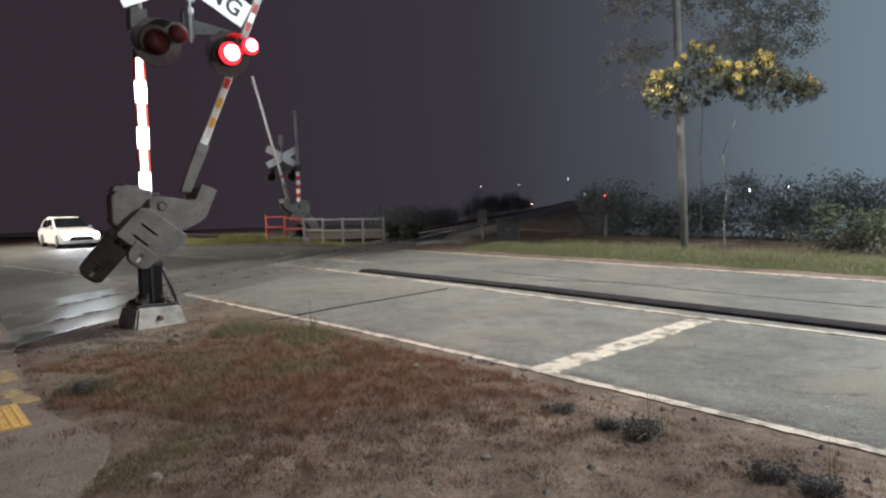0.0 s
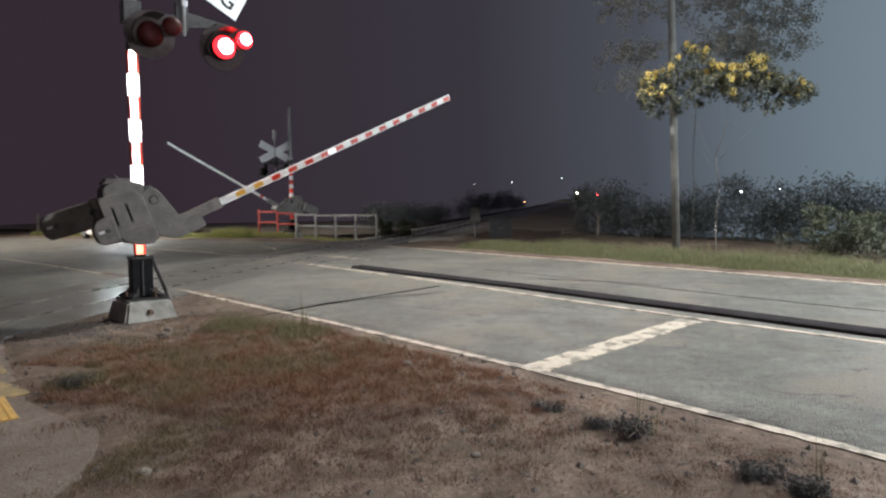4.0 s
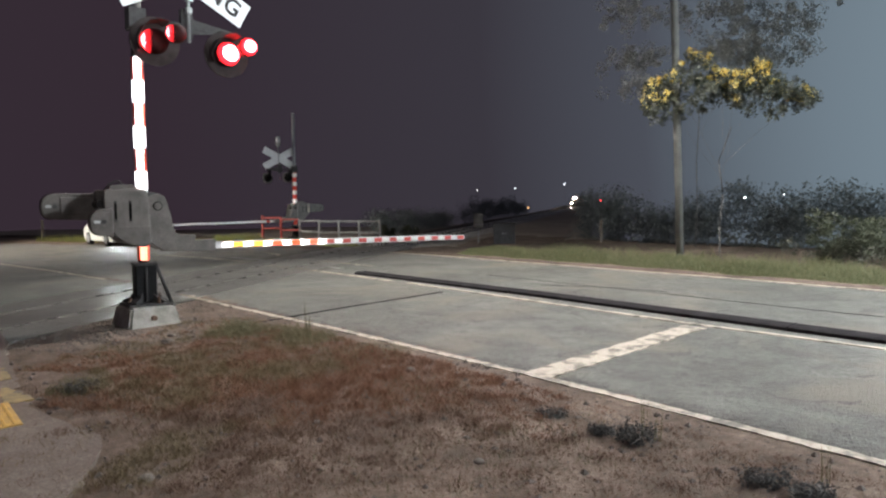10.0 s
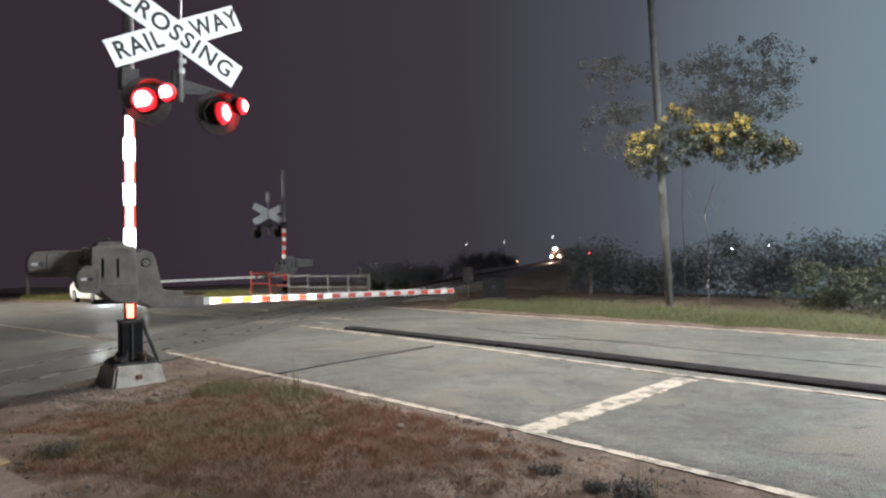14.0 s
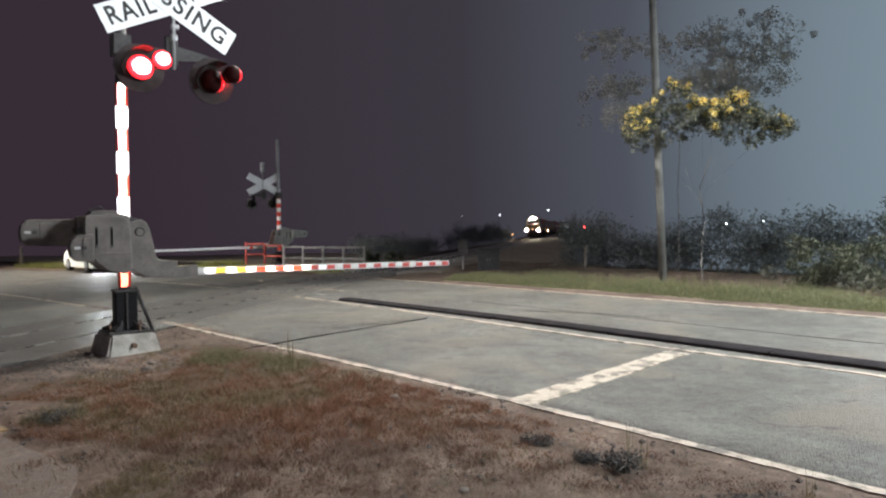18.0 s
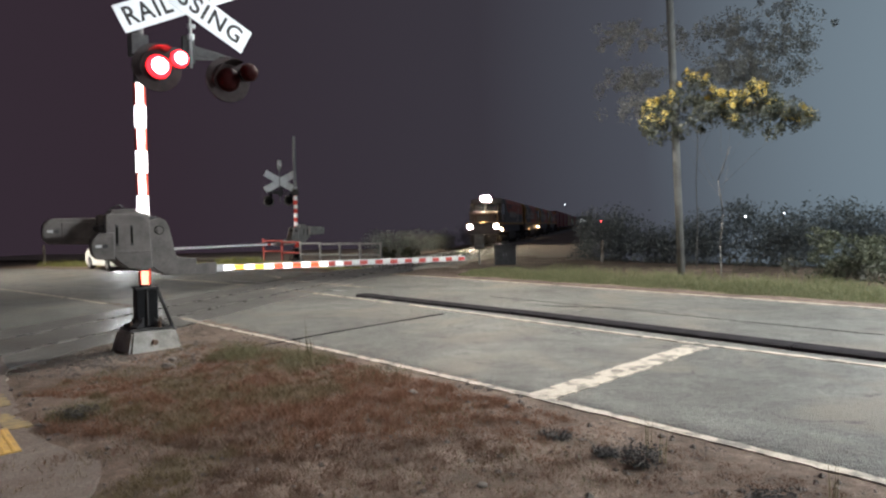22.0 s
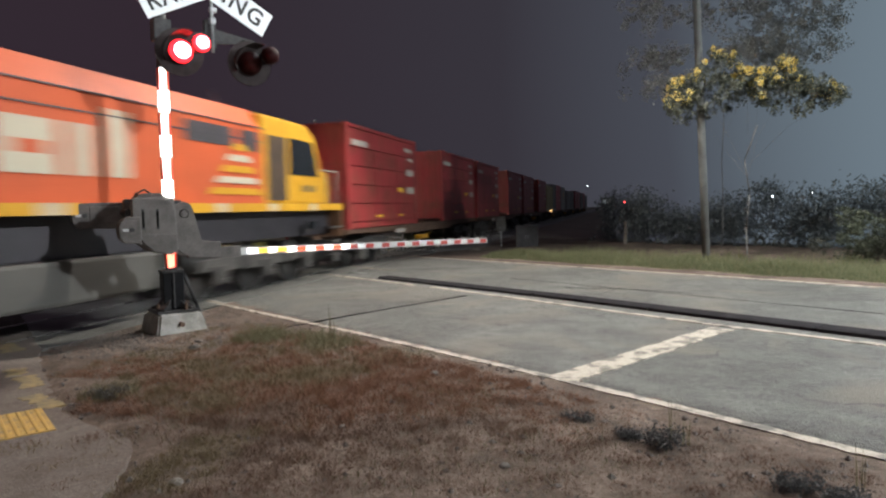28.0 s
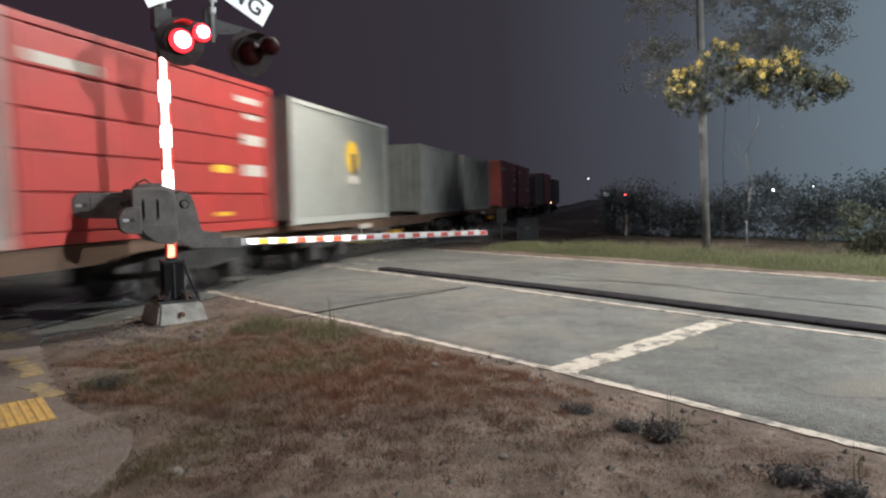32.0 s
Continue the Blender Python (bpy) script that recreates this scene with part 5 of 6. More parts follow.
container(142.0, 6.1, 3.66, GREY_BOX, "grey corrugated freight container", "plain")
# ---- things round the crossing ----
def hand_railing():
    """A two-rail timber fence beside the far signal; its first bay is painted red."""
    a, b = Vector((-15.3, 28.2)), Vector((-9.2, 27.3))
    fence = empty("rail_fence", pose(0, 0, 0), "white two-rail timber fence with a red painted end bay", "fence")
    red = mat("red_fence_paint", (0.30, 0.04, 0.03), 0.7, var=0.2, scale=6)
    white = mat("worn_white_fence_paint", (0.22, 0.22, 0.215), 0.75, var=0.25, scale=6, tint=(0.14, 0.137, 0.13))
    n = 6
    d = (b - a) / n
    ang = math.degrees(math.atan2(d.y, d.x))
    for i in range(n + 1):
        p = a + d * i
        z = fall(p.x, p.y)
        bm = BM()
        box(bm, -0.045, 0.045, -0.045, 0.045, -0.3, 1.2, 0.008)
        part("fence_post", bm, red if i in (0, 1) else white, fence, m=pose(p.x, p.y, z, 0, 0, ang))
    for i in range(n):
        p = a + d * (i + 0.5)
        z = fall(p.x, p.y)
        for zz in (0.64, 1.13):
            bm = BM()
            box(bm, -d.length / 2 + 0.004, d.length / 2 - 0.004, -0.03, 0.03, zz - 0.045, zz + 0.045, 0.008)
            part("fence_rail", bm, red if i < 2 else white, fence, m=pose(p.x, p.y, z, random.uniform(-0.3, 0.3), random.uniform(-0.4, 0.4), ang))


def power_pole():
    pole = empty("power_pole", pose(2.34, 19.75, 0, 0, -2.0, 0), "tall weathered timber power pole with two insulators", "power pole")
    bm = BM()
    tube(bm, (0, 0, -0.3), (0, 0, 9.6), 0.105, 0.10, seg=16)
    part("shaft", bm, POLE_WOOD, pole, smooth=True)
    for x, z in ((-0.24, 9.55), (0.02, 9.72)):
        bm = BM()
        tube(bm, (0.0, 0, 9.3), (x, 0, z - 0.1), 0.02, seg=8)
        tube(bm, (x, 0, z - 0.1), (x, 0, z + 0.05), 0.06, 0.035, seg=10)
        part("insulator", bm, mat("grey_glaze", (0.16, 0.15, 0.14), 0.35, bump=0), pole)
    # columns for the added right and assumed left lamps, beyond the view
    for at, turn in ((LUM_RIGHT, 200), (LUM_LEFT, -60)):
        sl = empty("street_lamp", pose(*at, 0, 0, turn), "added out-of-view street lamp on a tall steel column", "street lamp", "street lamps")
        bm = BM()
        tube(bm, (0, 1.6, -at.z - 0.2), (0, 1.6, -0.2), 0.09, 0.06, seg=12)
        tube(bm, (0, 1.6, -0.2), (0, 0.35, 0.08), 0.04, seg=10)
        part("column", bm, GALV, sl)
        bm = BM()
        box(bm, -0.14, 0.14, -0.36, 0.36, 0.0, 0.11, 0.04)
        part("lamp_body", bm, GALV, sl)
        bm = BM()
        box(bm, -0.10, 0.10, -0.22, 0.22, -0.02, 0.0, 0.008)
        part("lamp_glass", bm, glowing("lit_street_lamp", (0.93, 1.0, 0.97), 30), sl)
    # the street lamp on its outreach
    sl = empty("street_lamp", pose(0, 0, 0), "street lamp on a steel outreach over the road", "street lamp", "street lamps")
    top = Vector((2.02, 19.7, 9.4))
    bm = BM()
    pts = [top, top + Vector((-0.7, -0.5, 0.5)), LUMINAIRE + Vector((2.2, 1.5, 0.35)), LUMINAIRE + Vector((0.3, 0.42, 0.12))]
    for p, q in zip(pts, pts[1:]):
        tube(bm, p, q, 0.035, seg=10)
    part("outreach", bm, GALV, sl)
    bm = BM()
    box(bm, -0.14, 0.14, -0.36, 0.36, 0.0, 0.11, 0.04)
    part("lamp_body", bm, GALV, sl, m=pose(*LUMINAIRE, 0, 0, -35))
    bm = BM()
    box(bm, -0.10, 0.10, -0.22, 0.22, -0.02, 0.0, 0.008)
    part("lamp_glass", bm, glowing("lit_street_lamp", (0.93, 1.0, 0.97), 30), sl, m=pose(*LUMINAIRE, 0, 0, -35))


def roadside_sign():
    sg = empty("small_sign", pose(-4.71, 26.6, -0.1), "small pale sign plate on a post seen from behind", "sign")
    bm = BM()
    tube(bm, (0, 0, -0.1), (0, 0, 1.3), 0.03, seg=8)
    part("post", bm, GALV, sg)
    bm = BM()
    box(bm, -0.2, 0.2, -0.035, -0.02, 0.72, 1.32, 0.004)
    part("plate", bm, mat("dull_sign_back", (0.22, 0.22, 0.21), 0.5, 0.3, scale=5), sg)
    for z in (0.85, 1.18):
        bm = BM()
        box(bm, -0.16, 0.16, -0.05, -0.035, z, z + 0.03)
        part("clip", bm, GALV, sg)
    sg.rotation_euler = (0, 0, radians(15))


def relay_cabinet():
    cb = empty("relay_cabinet", pose(-3.6, 26.3, -0.1, 0, 0, 5), "dark steel railway equipment cabinet on a concrete plinth", "cabinet")
    dark = mat("dark_green_cabinet", (0.055, 0.056, 0.06), 0.5, 0.2, scale=5)
    bm = BM()
    box(bm, -0.62, 0.62, -0.4, 0.4, -0.1, 0.12, 0.02)
    part("plinth", bm, CONCRETE, cb)
    for x0, x1 in ((-0.55, -0.005), (0.005, 0.55)):
        bm = BM()
        box(bm, x0, x1, -0.36, -0.335, 0.16, 1.14, 0.006)
        door = part("door", bm, dark, cb)
        bm = BM()
        xm = x1 - 0.06 if x0 < 0 else x0 + 0.06
        box(bm, xm - 0.012, xm + 0.012, -0.385, -0.36, 0.6, 0.74, 0.004)
        part("handle", bm, GALV, door)
    bm = BM()
    box(bm, -0.57, 0.57, -0.335, 0.35, 0.12, 1.16, 0.012)
    part("body", bm, dark, cb)
    bm = BM()
    box(bm, -0.62, 0.62, -0.42, 0.40, 1.16, 1.21, 0.012)
    part("lid", bm, dark, cb)
    cb.scale = (0.75, 0.75, 0.78)


def marker_posts():
    for i, (x, y, h) in enumerate(((-28.0, 28.5, 1.0), (0.2, 27.6, 0.9))):
        bm = BM()
        box(bm, -0.05, 0.05, -0.05, 0.05, -0.1, h, 0.012)
        ob = part("marker_post", bm, WOOD, m=pose(x, y, fall(x, y), 0, random.uniform(-2, 2), 20 * i))
        tagged(ob, "short weathered timber marker post in the grass", "post", "marker posts")


def far_house():
    hs = empty("house", pose(-10.5, 610, -2.0), "far dark shed with two tall lit windows", "house")
    wall = mat("house_board", (0.22, 0.21, 0.21), 0.8, scale=1)
    bm = BM()
    box(bm, -6, 4, 0, 20, 0, 8.4)
    part("wall", bm, wall, hs)
    bm = BM()
    along_y(bm, [(-0.5, 8.4), (10, 10.0), (20.5, 8.4)], -6.4, 4.4)
    part("roof", bm, mat("house_roof", (0.05, 0.05, 0.055), 0.7, scale=1), hs)
    for x in (-3.2, 0.6):
        w = new("window")
        w.parent = hs
        bm = BM()
        box(bm, x - 1.5, x + 1.5, -0.15, 0.0, 4.2, 8.0)
        part("frame", bm, WORN_WHITE, w)
        bm = BM()
        box(bm, x - 1.3, x + 1.3, -0.25, -0.15, 4.4, 7.8)
        part("pane", bm, glowing("lit_window", (0.75, 0.85, 0.9), 0.55), w)
    # lights placed to fit the camera's view; the orange one imitates a lit reflector
    for i, (x, y, z, col, k, r) in enumerate(((-11.3, 63.4, 2.92, (1, 0.9, 0.8), 6, 0.045), (-11.5, 95.9, 3.79, (0.9, 0.95, 1), 6, 0.083), (4.5, 22.1, 1.72, (0.85, 0.95, 1), 14, 0.029),
                                              (5.7, 22.5, 1.80, (0.85, 0.92, 1), 5, 0.0255), (0.176, 27.0, 1.68, (1, 0.06, 0.06), 8, 0.036), (-24.0, 520, 16.5, (0.9, 0.95, 1), 8, 0.45), (-4.0, 39.8, 1.33, (1, 0.5, 0.2), 5, 0.05))):
        lm = empty("far_lamp", pose(x, y, 0), "small lamp on a thin post glowing in the dark", "lamp", "distant lamps")
        bm = BM()
        tube(bm, (0, 0, -0.6), (0, 0, z), min(0.04, r * 0.12), seg=6)
        part("post", bm, DARK_STEEL, lm)
        bm = BM()
        bmesh.ops.create_icosphere(bm, subdivisions=2, radius=r * 0.7, matrix=Matrix.Translation((0, -0.05, z)))
        part("globe", bm, glowing("far_lamp_glow_" + "abcdefg"[i], col, k), lm)


# ---- plants ----
def blades(name, spots, label, material, category="grass", kind="stuff", seed=0):
    """Grass: spots are (x, y, z, height, width, lean)."""
    rng = np.random.RandomState(seed)
    n = len(spots)
    s = np.array(spots)
    ang = rng.uniform(0, math.tau, n)
    lean = rng.uniform(0, math.tau, n)
    dx, dy = np.cos(ang) * s[:, 4] / 2, np.sin(ang) * s[:, 4] / 2
    lx, ly = np.cos(lean) * s[:, 5] * s[:, 3], np.sin(lean) * s[:, 5] * s[:, 3]
    v = np.empty((n, 5, 3))
    v[:, 0] = np.c_[s[:, 0] - dx, s[:, 1] - dy, s[:, 2]]
    v[:, 1] = np.c_[s[:, 0] + dx, s[:, 1] + dy, s[:, 2]]
    v[:, 2] = np.c_[s[:, 0] + dx * 0.8 + lx * 0.35, s[:, 1] + dy * 0.8 + ly * 0.35, s[:, 2] + s[:, 3] * 0.55]
    v[:, 3] = np.c_[s[:, 0] - dx * 0.8 + lx * 0.35, s[:, 1] - dy * 0.8 + ly * 0.35, s[:, 2] + s[:, 3] * 0.55]
    v[:, 4] = np.c_[s[:, 0] + lx, s[:, 1] + ly, s[:, 2] + s[:, 3]]
    k = np.arange(n)[:, None] * 5
    faces = [tuple(f) for f in (k + [0, 1, 2, 3])] + [tuple(f) for f in (k + [3, 2, 4])]
    return raw(name, v.reshape(-1, 3), faces, material, kind, label, category)


DRY_GRASS = leafy("dry_grass", (0.155, 0.062, 0.034), (0.155, 0.088, 0.050))
OLIVE_GRASS = leafy("olive_grass", (0.105, 0.082, 0.036), (0.135, 0.100, 0.055))
LITTER_GRASS = leafy("dead_grass", (0.092, 0.048, 0.030), (0.128, 0.082, 0.056))
PALE_GRASS = leafy("straw_grass", (0.15, 0.125, 0.070), (0.085, 0.095, 0.045))
GREEN_GRASS = leafy("verge_grass", (0.095, 0.115, 0.052), (0.20, 0.19, 0.10))


def ground_z(x, y):
    k = road_k(x, y)
    bump = (0.035 * noise.noise(Vector((x * 0.9, y * 0.9, 0))) + 0.014 * noise.noise(Vector((x * 4, y * 4, 3)))) * step(0.1, 0.9, k)
    return -0.12 + 0.116 * step(-0.62, -0.22, k) + 0.010 * step(-0.05, 0.15, k) + bump + fall(x, y) - 0.005


def dry_patch():
    rng = np.random.RandomState(5)
    kinds, total = ([], [], []), 0
    while total < 165000:
        x, y = rng.uniform(-5.6, 2.2), rng.uniform(1.6, 8.4)
        k = road_k(x, y)
        if k < 0.25:
            continue
        # thick in the middle of the verge, thin at its rim
        d = math.hypot((x + 2.9) / 2.4, (y - 5.4) / 2.3)
        n = noise.noise(Vector((x * 1.1, y * 1.1, 9))) + 0.6 * noise.noise(Vector((x * 3.3, y * 3.3, 4)))
        dens = max(0.0, 1.3 - d) * 1.2 + 0.46 + 0.5 * n
        if x < -3.0 and y < 4.3 or (x < -4.4 and y < 5.2):
            dens -= 0.9
        if rng.rand() > dens:
            continue
        clump = max(0.0, noise.noise(Vector((x * 5.2, y * 5.2, 1))) + 0.5 * noise.noise(Vector((x * 11, y * 11, 6))))
        if clump < 0.06 and rng.rand() < 0.5:
            continue
        h = rng.uniform(0.014, 0.05) * (0.6 + max(0.0, 1.2 - d)) * (0.9 + 1.5 * clump)
        tone = noise.noise(Vector((x * 1.3, y * 1.3, 21))) + 0.5 * noise.noise(Vector((x * 4.1, y * 4.1, 22))) + rng.normal(0, 0.16)
        if x < -2.7 + 0.9 * tone and tone > 0.02:
            pick = 1
        elif y - 0.35 * x > 5.2 - 1.1 * tone:
            pick = 0
        else:
            pick = 2
        kinds[pick].append((x, y, ground_z(x, y), h, rng.uniform(0.0018, 0.0045), rng.uniform(0.4, 1.6)))
        total += 1
    for spots, label, tint in zip(kinds, ("short dry reddish-orange grass on the verge", "short olive-green grass on the verge", "matted brown dead grass on the verge"), (DRY_GRASS, OLIVE_GRASS, LITTER_GRASS)):
        blades("dry_grass_patch", spots, label, tint, seed=6)
    spots = []
    for cx, cy, r, n, h in ((-4.39, 7.3, 0.35, 900, 0.26), (-3.4, 7.15, 0.4, 900, 0.20), (-4.4, 4.75, 0.25, 500, 0.14), (-3.9, 7.35, 0.5, 800, 0.14), (-2.4, 6.6, 0.5, 600, 0.12),
                            (-5.0, 6.2, 0.5, 500, 0.10), (-1.4, 5.2, 0.6, 500, 0.08), (-0.4, 4.4, 0.7, 500, 0.07), (-3.0, 4.6, 0.8, 600, 0.08), (-1.2, 3.6, 0.9, 500, 0.07)):
        for i in range(n):
            a, q = rng.uniform(0, math.tau), r * math.sqrt(rng.rand())
            x, y = cx + math.cos(a) * q, cy + math.sin(a) * q
            spots.append((x, y, ground_z(x, y), h * rng.uniform(0.4, 1.15) * (1.15 - q / r * 0.6), rng.uniform(0.002, 0.005), rng.uniform(0.3, 1.3)))
    blades("straw_tufts", spots, "pale straw-coloured grass tufts at the road edge", PALE_GRASS, seed=7)
    # tall thin stalks
    spots = []
    for x, y, h in ((-3.42, 7.3, 0.55), (-3.34, 7.2, 0.4), (-3.5, 7.25, 0.35), (0.33, 4.55, 0.35), (1.25, 3.95, 0.3), (0.4, 4.5, 0.25)):
        for i in range(5):
            spots.append((x + rng.uniform(-0.03, 0.03), y + rng.uniform(-0.03, 0.03), ground_z(x, y), h * rng.uniform(0.7, 1), 0.006, rng.uniform(0.02, 0.16)))
    blades("dry_stalks", spots, "thin dry weed stalks", PALE_GRASS, seed=8)


def verge_far():
    """Long grass behind the far edge of the road."""
    rng = np.random.RandomState(11)
    spots = []
    while len(spots) < 85000:
        s = rng.uniform(-16, 14)
        across = 14.05 + abs(rng.normal(0, 0.75)) * (1.0 if rng.rand() < 0.66 else 2.6)
        p = ROAD * -s + ACROSS * across
        x, y = p.x, p.y
        if x < -6.2 or across > 24:
            continue
        n = noise.noise(Vector((x * 0.7, y * 0.7, 2))) + 0.5 * noise.noise(Vector((x * 2.1, y * 2.1, 5)))
        if rng.rand() > 0.55 + 0.6 * n:
            continue
        h = rng.uniform(0.07, 0.22) * (0.8 + 0.8 * max(0, n)) * step(14.0, 14.8, across) + 0.04
        spots.append((x, y, ground_z(x, y), h, rng.uniform(0.008, 0.018), rng.uniform(0.2, 0.9)))
    blades("verge_grass", spots, "long green and straw-coloured grass along the far road edge", GREEN_GRASS, seed=12)
    spots = []
    for cx, cy, r, n, h in ((-15.2, 25.9, 1.1, 1400, 0.42), (-17.0, 25.8, 1.3, 1000, 0.22), (-13.6, 26.4, 0.9, 700, 0.25), (-20.0, 26.5, 2.0, 1200, 0.25), (-10.5, 26.0, 1.6, 900, 0.2), (-24, 27.5, 3, 1500, 0.3)):
        for i in range(n):
            a, q = rng.uniform(0, math.tau), r * math.sqrt(rng.rand())
            x, y = cx + math.cos(a) * q, cy + math.sin(a) * q * 0.6
            spots.append((x, y, ground_z(x, y), h * rng.uniform(0.4, 1.15), rng.uniform(0.01, 0.022), rng.uniform(0.2, 0.8)))
    blades("far_tufts", spots, "yellow-green grass tufts beside the far signal", leafy("lush_grass", (0.21, 0.23, 0.06), (0.27, 0.26, 0.10)), seed=13)


def leaves(centres, count, size, rng):
    """Leaf quads scattered in clumps round the centres (x, y, z, radius)."""
    verts = np.empty((count, 4, 3))
    pick = rng.randint(0, len(centres), count)
    c = np.array(centres)[pick]
    d = rng.normal(0, 1, (count, 3))
    d /= np.linalg.norm(d, axis=1)[:, None]
    p = c[:, :3] + d * (c[:, 3] * rng.uniform(0.25, 1.0, count) ** 0.6)[:, None]
    u = rng.normal(0, 1, (count, 3))
    u /= np.linalg.norm(u, axis=1)[:, None]
    w = np.cross(u, rng.normal(0, 1, (count, 3)))
    w /= np.linalg.norm(w, axis=1)[:, None]
    s = size * rng.uniform(0.6, 1.3, count)[:, None]
    verts[:, 0], verts[:, 1], verts[:, 2], verts[:, 3] = p - u * s, p + w * s * 0.45, p + u * s, p - w * s * 0.45
    k = np.arange(count)[:, None] * 4
    return verts.reshape(-1, 3), [tuple(f) for f in (k + [0, 1, 2, 3])]


BARK = mat("grey_bark", (0.12, 0.115, 0.105), 0.9, var=0.3, scale=8, fine=40, bump=0.6)


def tree(name, at, label, trunk_h, clumps, count, leaf, colours, category="tree", trunk_r=0.12, seed=0):
    rng = np.random.RandomState(seed)
    t = empty(name, pose(*at), label, category)
    bm = BM()
    prev, r = Vector((0, 0, -0.2)), trunk_r
    for i in range(1, 5):
        q = Vector((rng.uniform(-0.06, 0.06) * i, rng.uniform(-0.06, 0.06) * i, trunk_h * i / 4))
        tube(bm, prev, q, r, r * 0.86, seg=10)
        prev, r = q, r * 0.86
    part("trunk", bm, BARK, t, smooth=True)
    for c in clumps[:6]:
        bm = BM()
        a = Vector((0, 0, trunk_h * rng.uniform(0.6, 1.0)))
        b = Vector(c[:3])
        m = a.lerp(b, 0.5) + Vector((rng.uniform(-0.2, 0.2), rng.uniform(-0.2, 0.2), 0.1))
        tube(bm, a, m, r * 0.38, r * 0.25, seg=7)
        tube(bm, m, b, r * 0.25, r * 0.1, seg=7)
        part("limb", bm, BARK, t)
    v, f = leaves(clumps, count, leaf, rng)
    me = bpy.data.meshes.new("crown")
    me.from_pydata([tuple(x) for x in v], [], f)
    me.materials.append(leafy(name + "_leaf", *colours))
    ob = new("crown", me)
    ob.parent = t
    return t, rng


def plants():
    rng = random.Random(21)
    # the yellow-flowered tree by the pole
    clumps, bunches = [], []
    for i in range(210):
        x = rng.uniform(-2.05, 2.25)
        top = 4.5 + 1.2 * math.exp(-((x + 0.75) / 0.75) ** 2) + 0.75 * math.exp(-((x - 0.85) / 0.55) ** 2) + 0.3 * math.exp(-((x + 1.9) / 0.4) ** 2)
        low = 3.75 + 0.5 * math.exp(-((x + 0.1) / 0.6) ** 2) + 0.25 * max(0, x - 1.0)
        f = rng.random() ** 0.6
        z = low + (top - low) * f
        y = rng.uniform(-0.9, 0.9) * (1.1 - 0.5 * f)
        clumps.append((x, y, z, rng.uniform(0.10, 0.27)))
        if top - z < rng.uniform(0.15, 1.0) and rng.random() < (0.95 if x < 1.3 else 0.35):
            bunches.append((x + rng.uniform(-0.05, 0.05), y - 0.06, z + 0.1, rng.uniform(0.06, 0.15)))
    t, r = tree("flowering_tree", (3.34, 19.35, 0), "small tree in bright yellow flower beside the power pole", 3.6, clumps, 9000, 0.055, ((0.075, 0.085, 0.065), (0.125, 0.13, 0.095)), trunk_r=0.02, seed=31)
    v, f = leaves(bunches, 4200, 0.036, r)
    me = bpy.data.meshes.new("blossom")
    me.from_pydata([tuple(x) for x in v], [], f)
    me.materials.append(leafy("yellow_flower", (0.80, 0.54, 0.06), (0.88, 0.78, 0.36)))
    ob = new("blossom", me)
    ob.parent = t
    tagged(ob, label="clusters of bright yellow flowers")
    # the tall sparse tree behind it
    clumps = []
    for i in range(30):
        cx, cy, cz = rng.uniform(-3.2, 3.0), rng.uniform(-1.3, 1.3), 6.5 + rng.uniform(-1.1, 2.3)
        for k in range(14):
            clumps.append((cx + rng.gauss(0, 0.55), cy + rng.gauss(0, 0.3), cz + rng.gauss(0, 0.2) - 0.05 * k * 0.3, rng.uniform(0.12, 0.34)))
    tree("tall_tree", (3.4, 24.5, 0), "tall thin-crowned grey-green tree behind the road", 6.0, clumps, 24000, 0.045, ((0.34, 0.34, 0.31), (0.46, 0.45, 0.40)), trunk_r=0.02, seed=32)
    # shrubs along the verge
    for i, (x, y, h, w) in enumerate(((8.3, 16.0, 1.6, 1.5), (10.6, 14.6, 2.2, 1.8), (12.8, 13.4, 2.6, 2.0), (6.6, 18.6, 1.4, 1.5), (-9.4, 29.0, 0.95, 0.35), (-8.4, 29.2, 0.9, 0.4), 
                                      (15.5, 12.0, 3.0, 2.3), (10.0, 19.5, 2.8, 2.4))):
        cl = [(rng.uniform(-w, w) * 0.8, rng.uniform(-w, w) * 0.6, h * rng.uniform(0.12, 0.85), rng.uniform(0.2, 0.42) * max(0.55, w / 1.6)) for k in range(int(12 + 8 * w))]
        tree("shrub", (x, y, fall(x, y)), "bushy grey-green roadside shrub", h * 0.5, cl, int(1500 + 1700 * w), 0.055, ((0.05, 0.06, 0.04), (0.10, 0.11, 0.07)), "shrub", 0.04, seed=40 + i)
    # low weeds at the near road edge
    for i, (x, y, h, w) in enumerate(((0.27, 4.44, 0.15, 0.13), (0.06, 4.58, 0.05, 0.09), (0.94, 3.9, 0.07, 0.15), (-0.32, 4.95, 0.03, 0.14), (1.12, 3.72, 0.08, 0.11), (-4.36, 4.72, 0.09, 0.17))):
        cl = [(rng.uniform(-w, w) * 0.8, rng.uniform(-w, w) * 0.6, h * rng.uniform(0.2, 0.8), rng.uniform(0.03, 0.06)) for k in range(60)]
        tree("weed", (x, y, ground_z(x, y)), "low dark-leaved weed clump at the road edge", h * 0.5, cl, 1100, 0.011, ((0.040, 0.039, 0.040), (0.068, 0.064, 0.062)), "weed", 0.004, seed=60 + i)
    # dark scrub behind the far verge and woods on the skyline
    r = np.random.RandomState(9)
    cs = []
    for i in range(420):
        s = r.uniform(-26, 10)
        p = ROAD * s * -1 + ACROSS * r.uniform(17.2, 23.4)
        if p.x < 4.5 + 4 * r.rand():
            continue
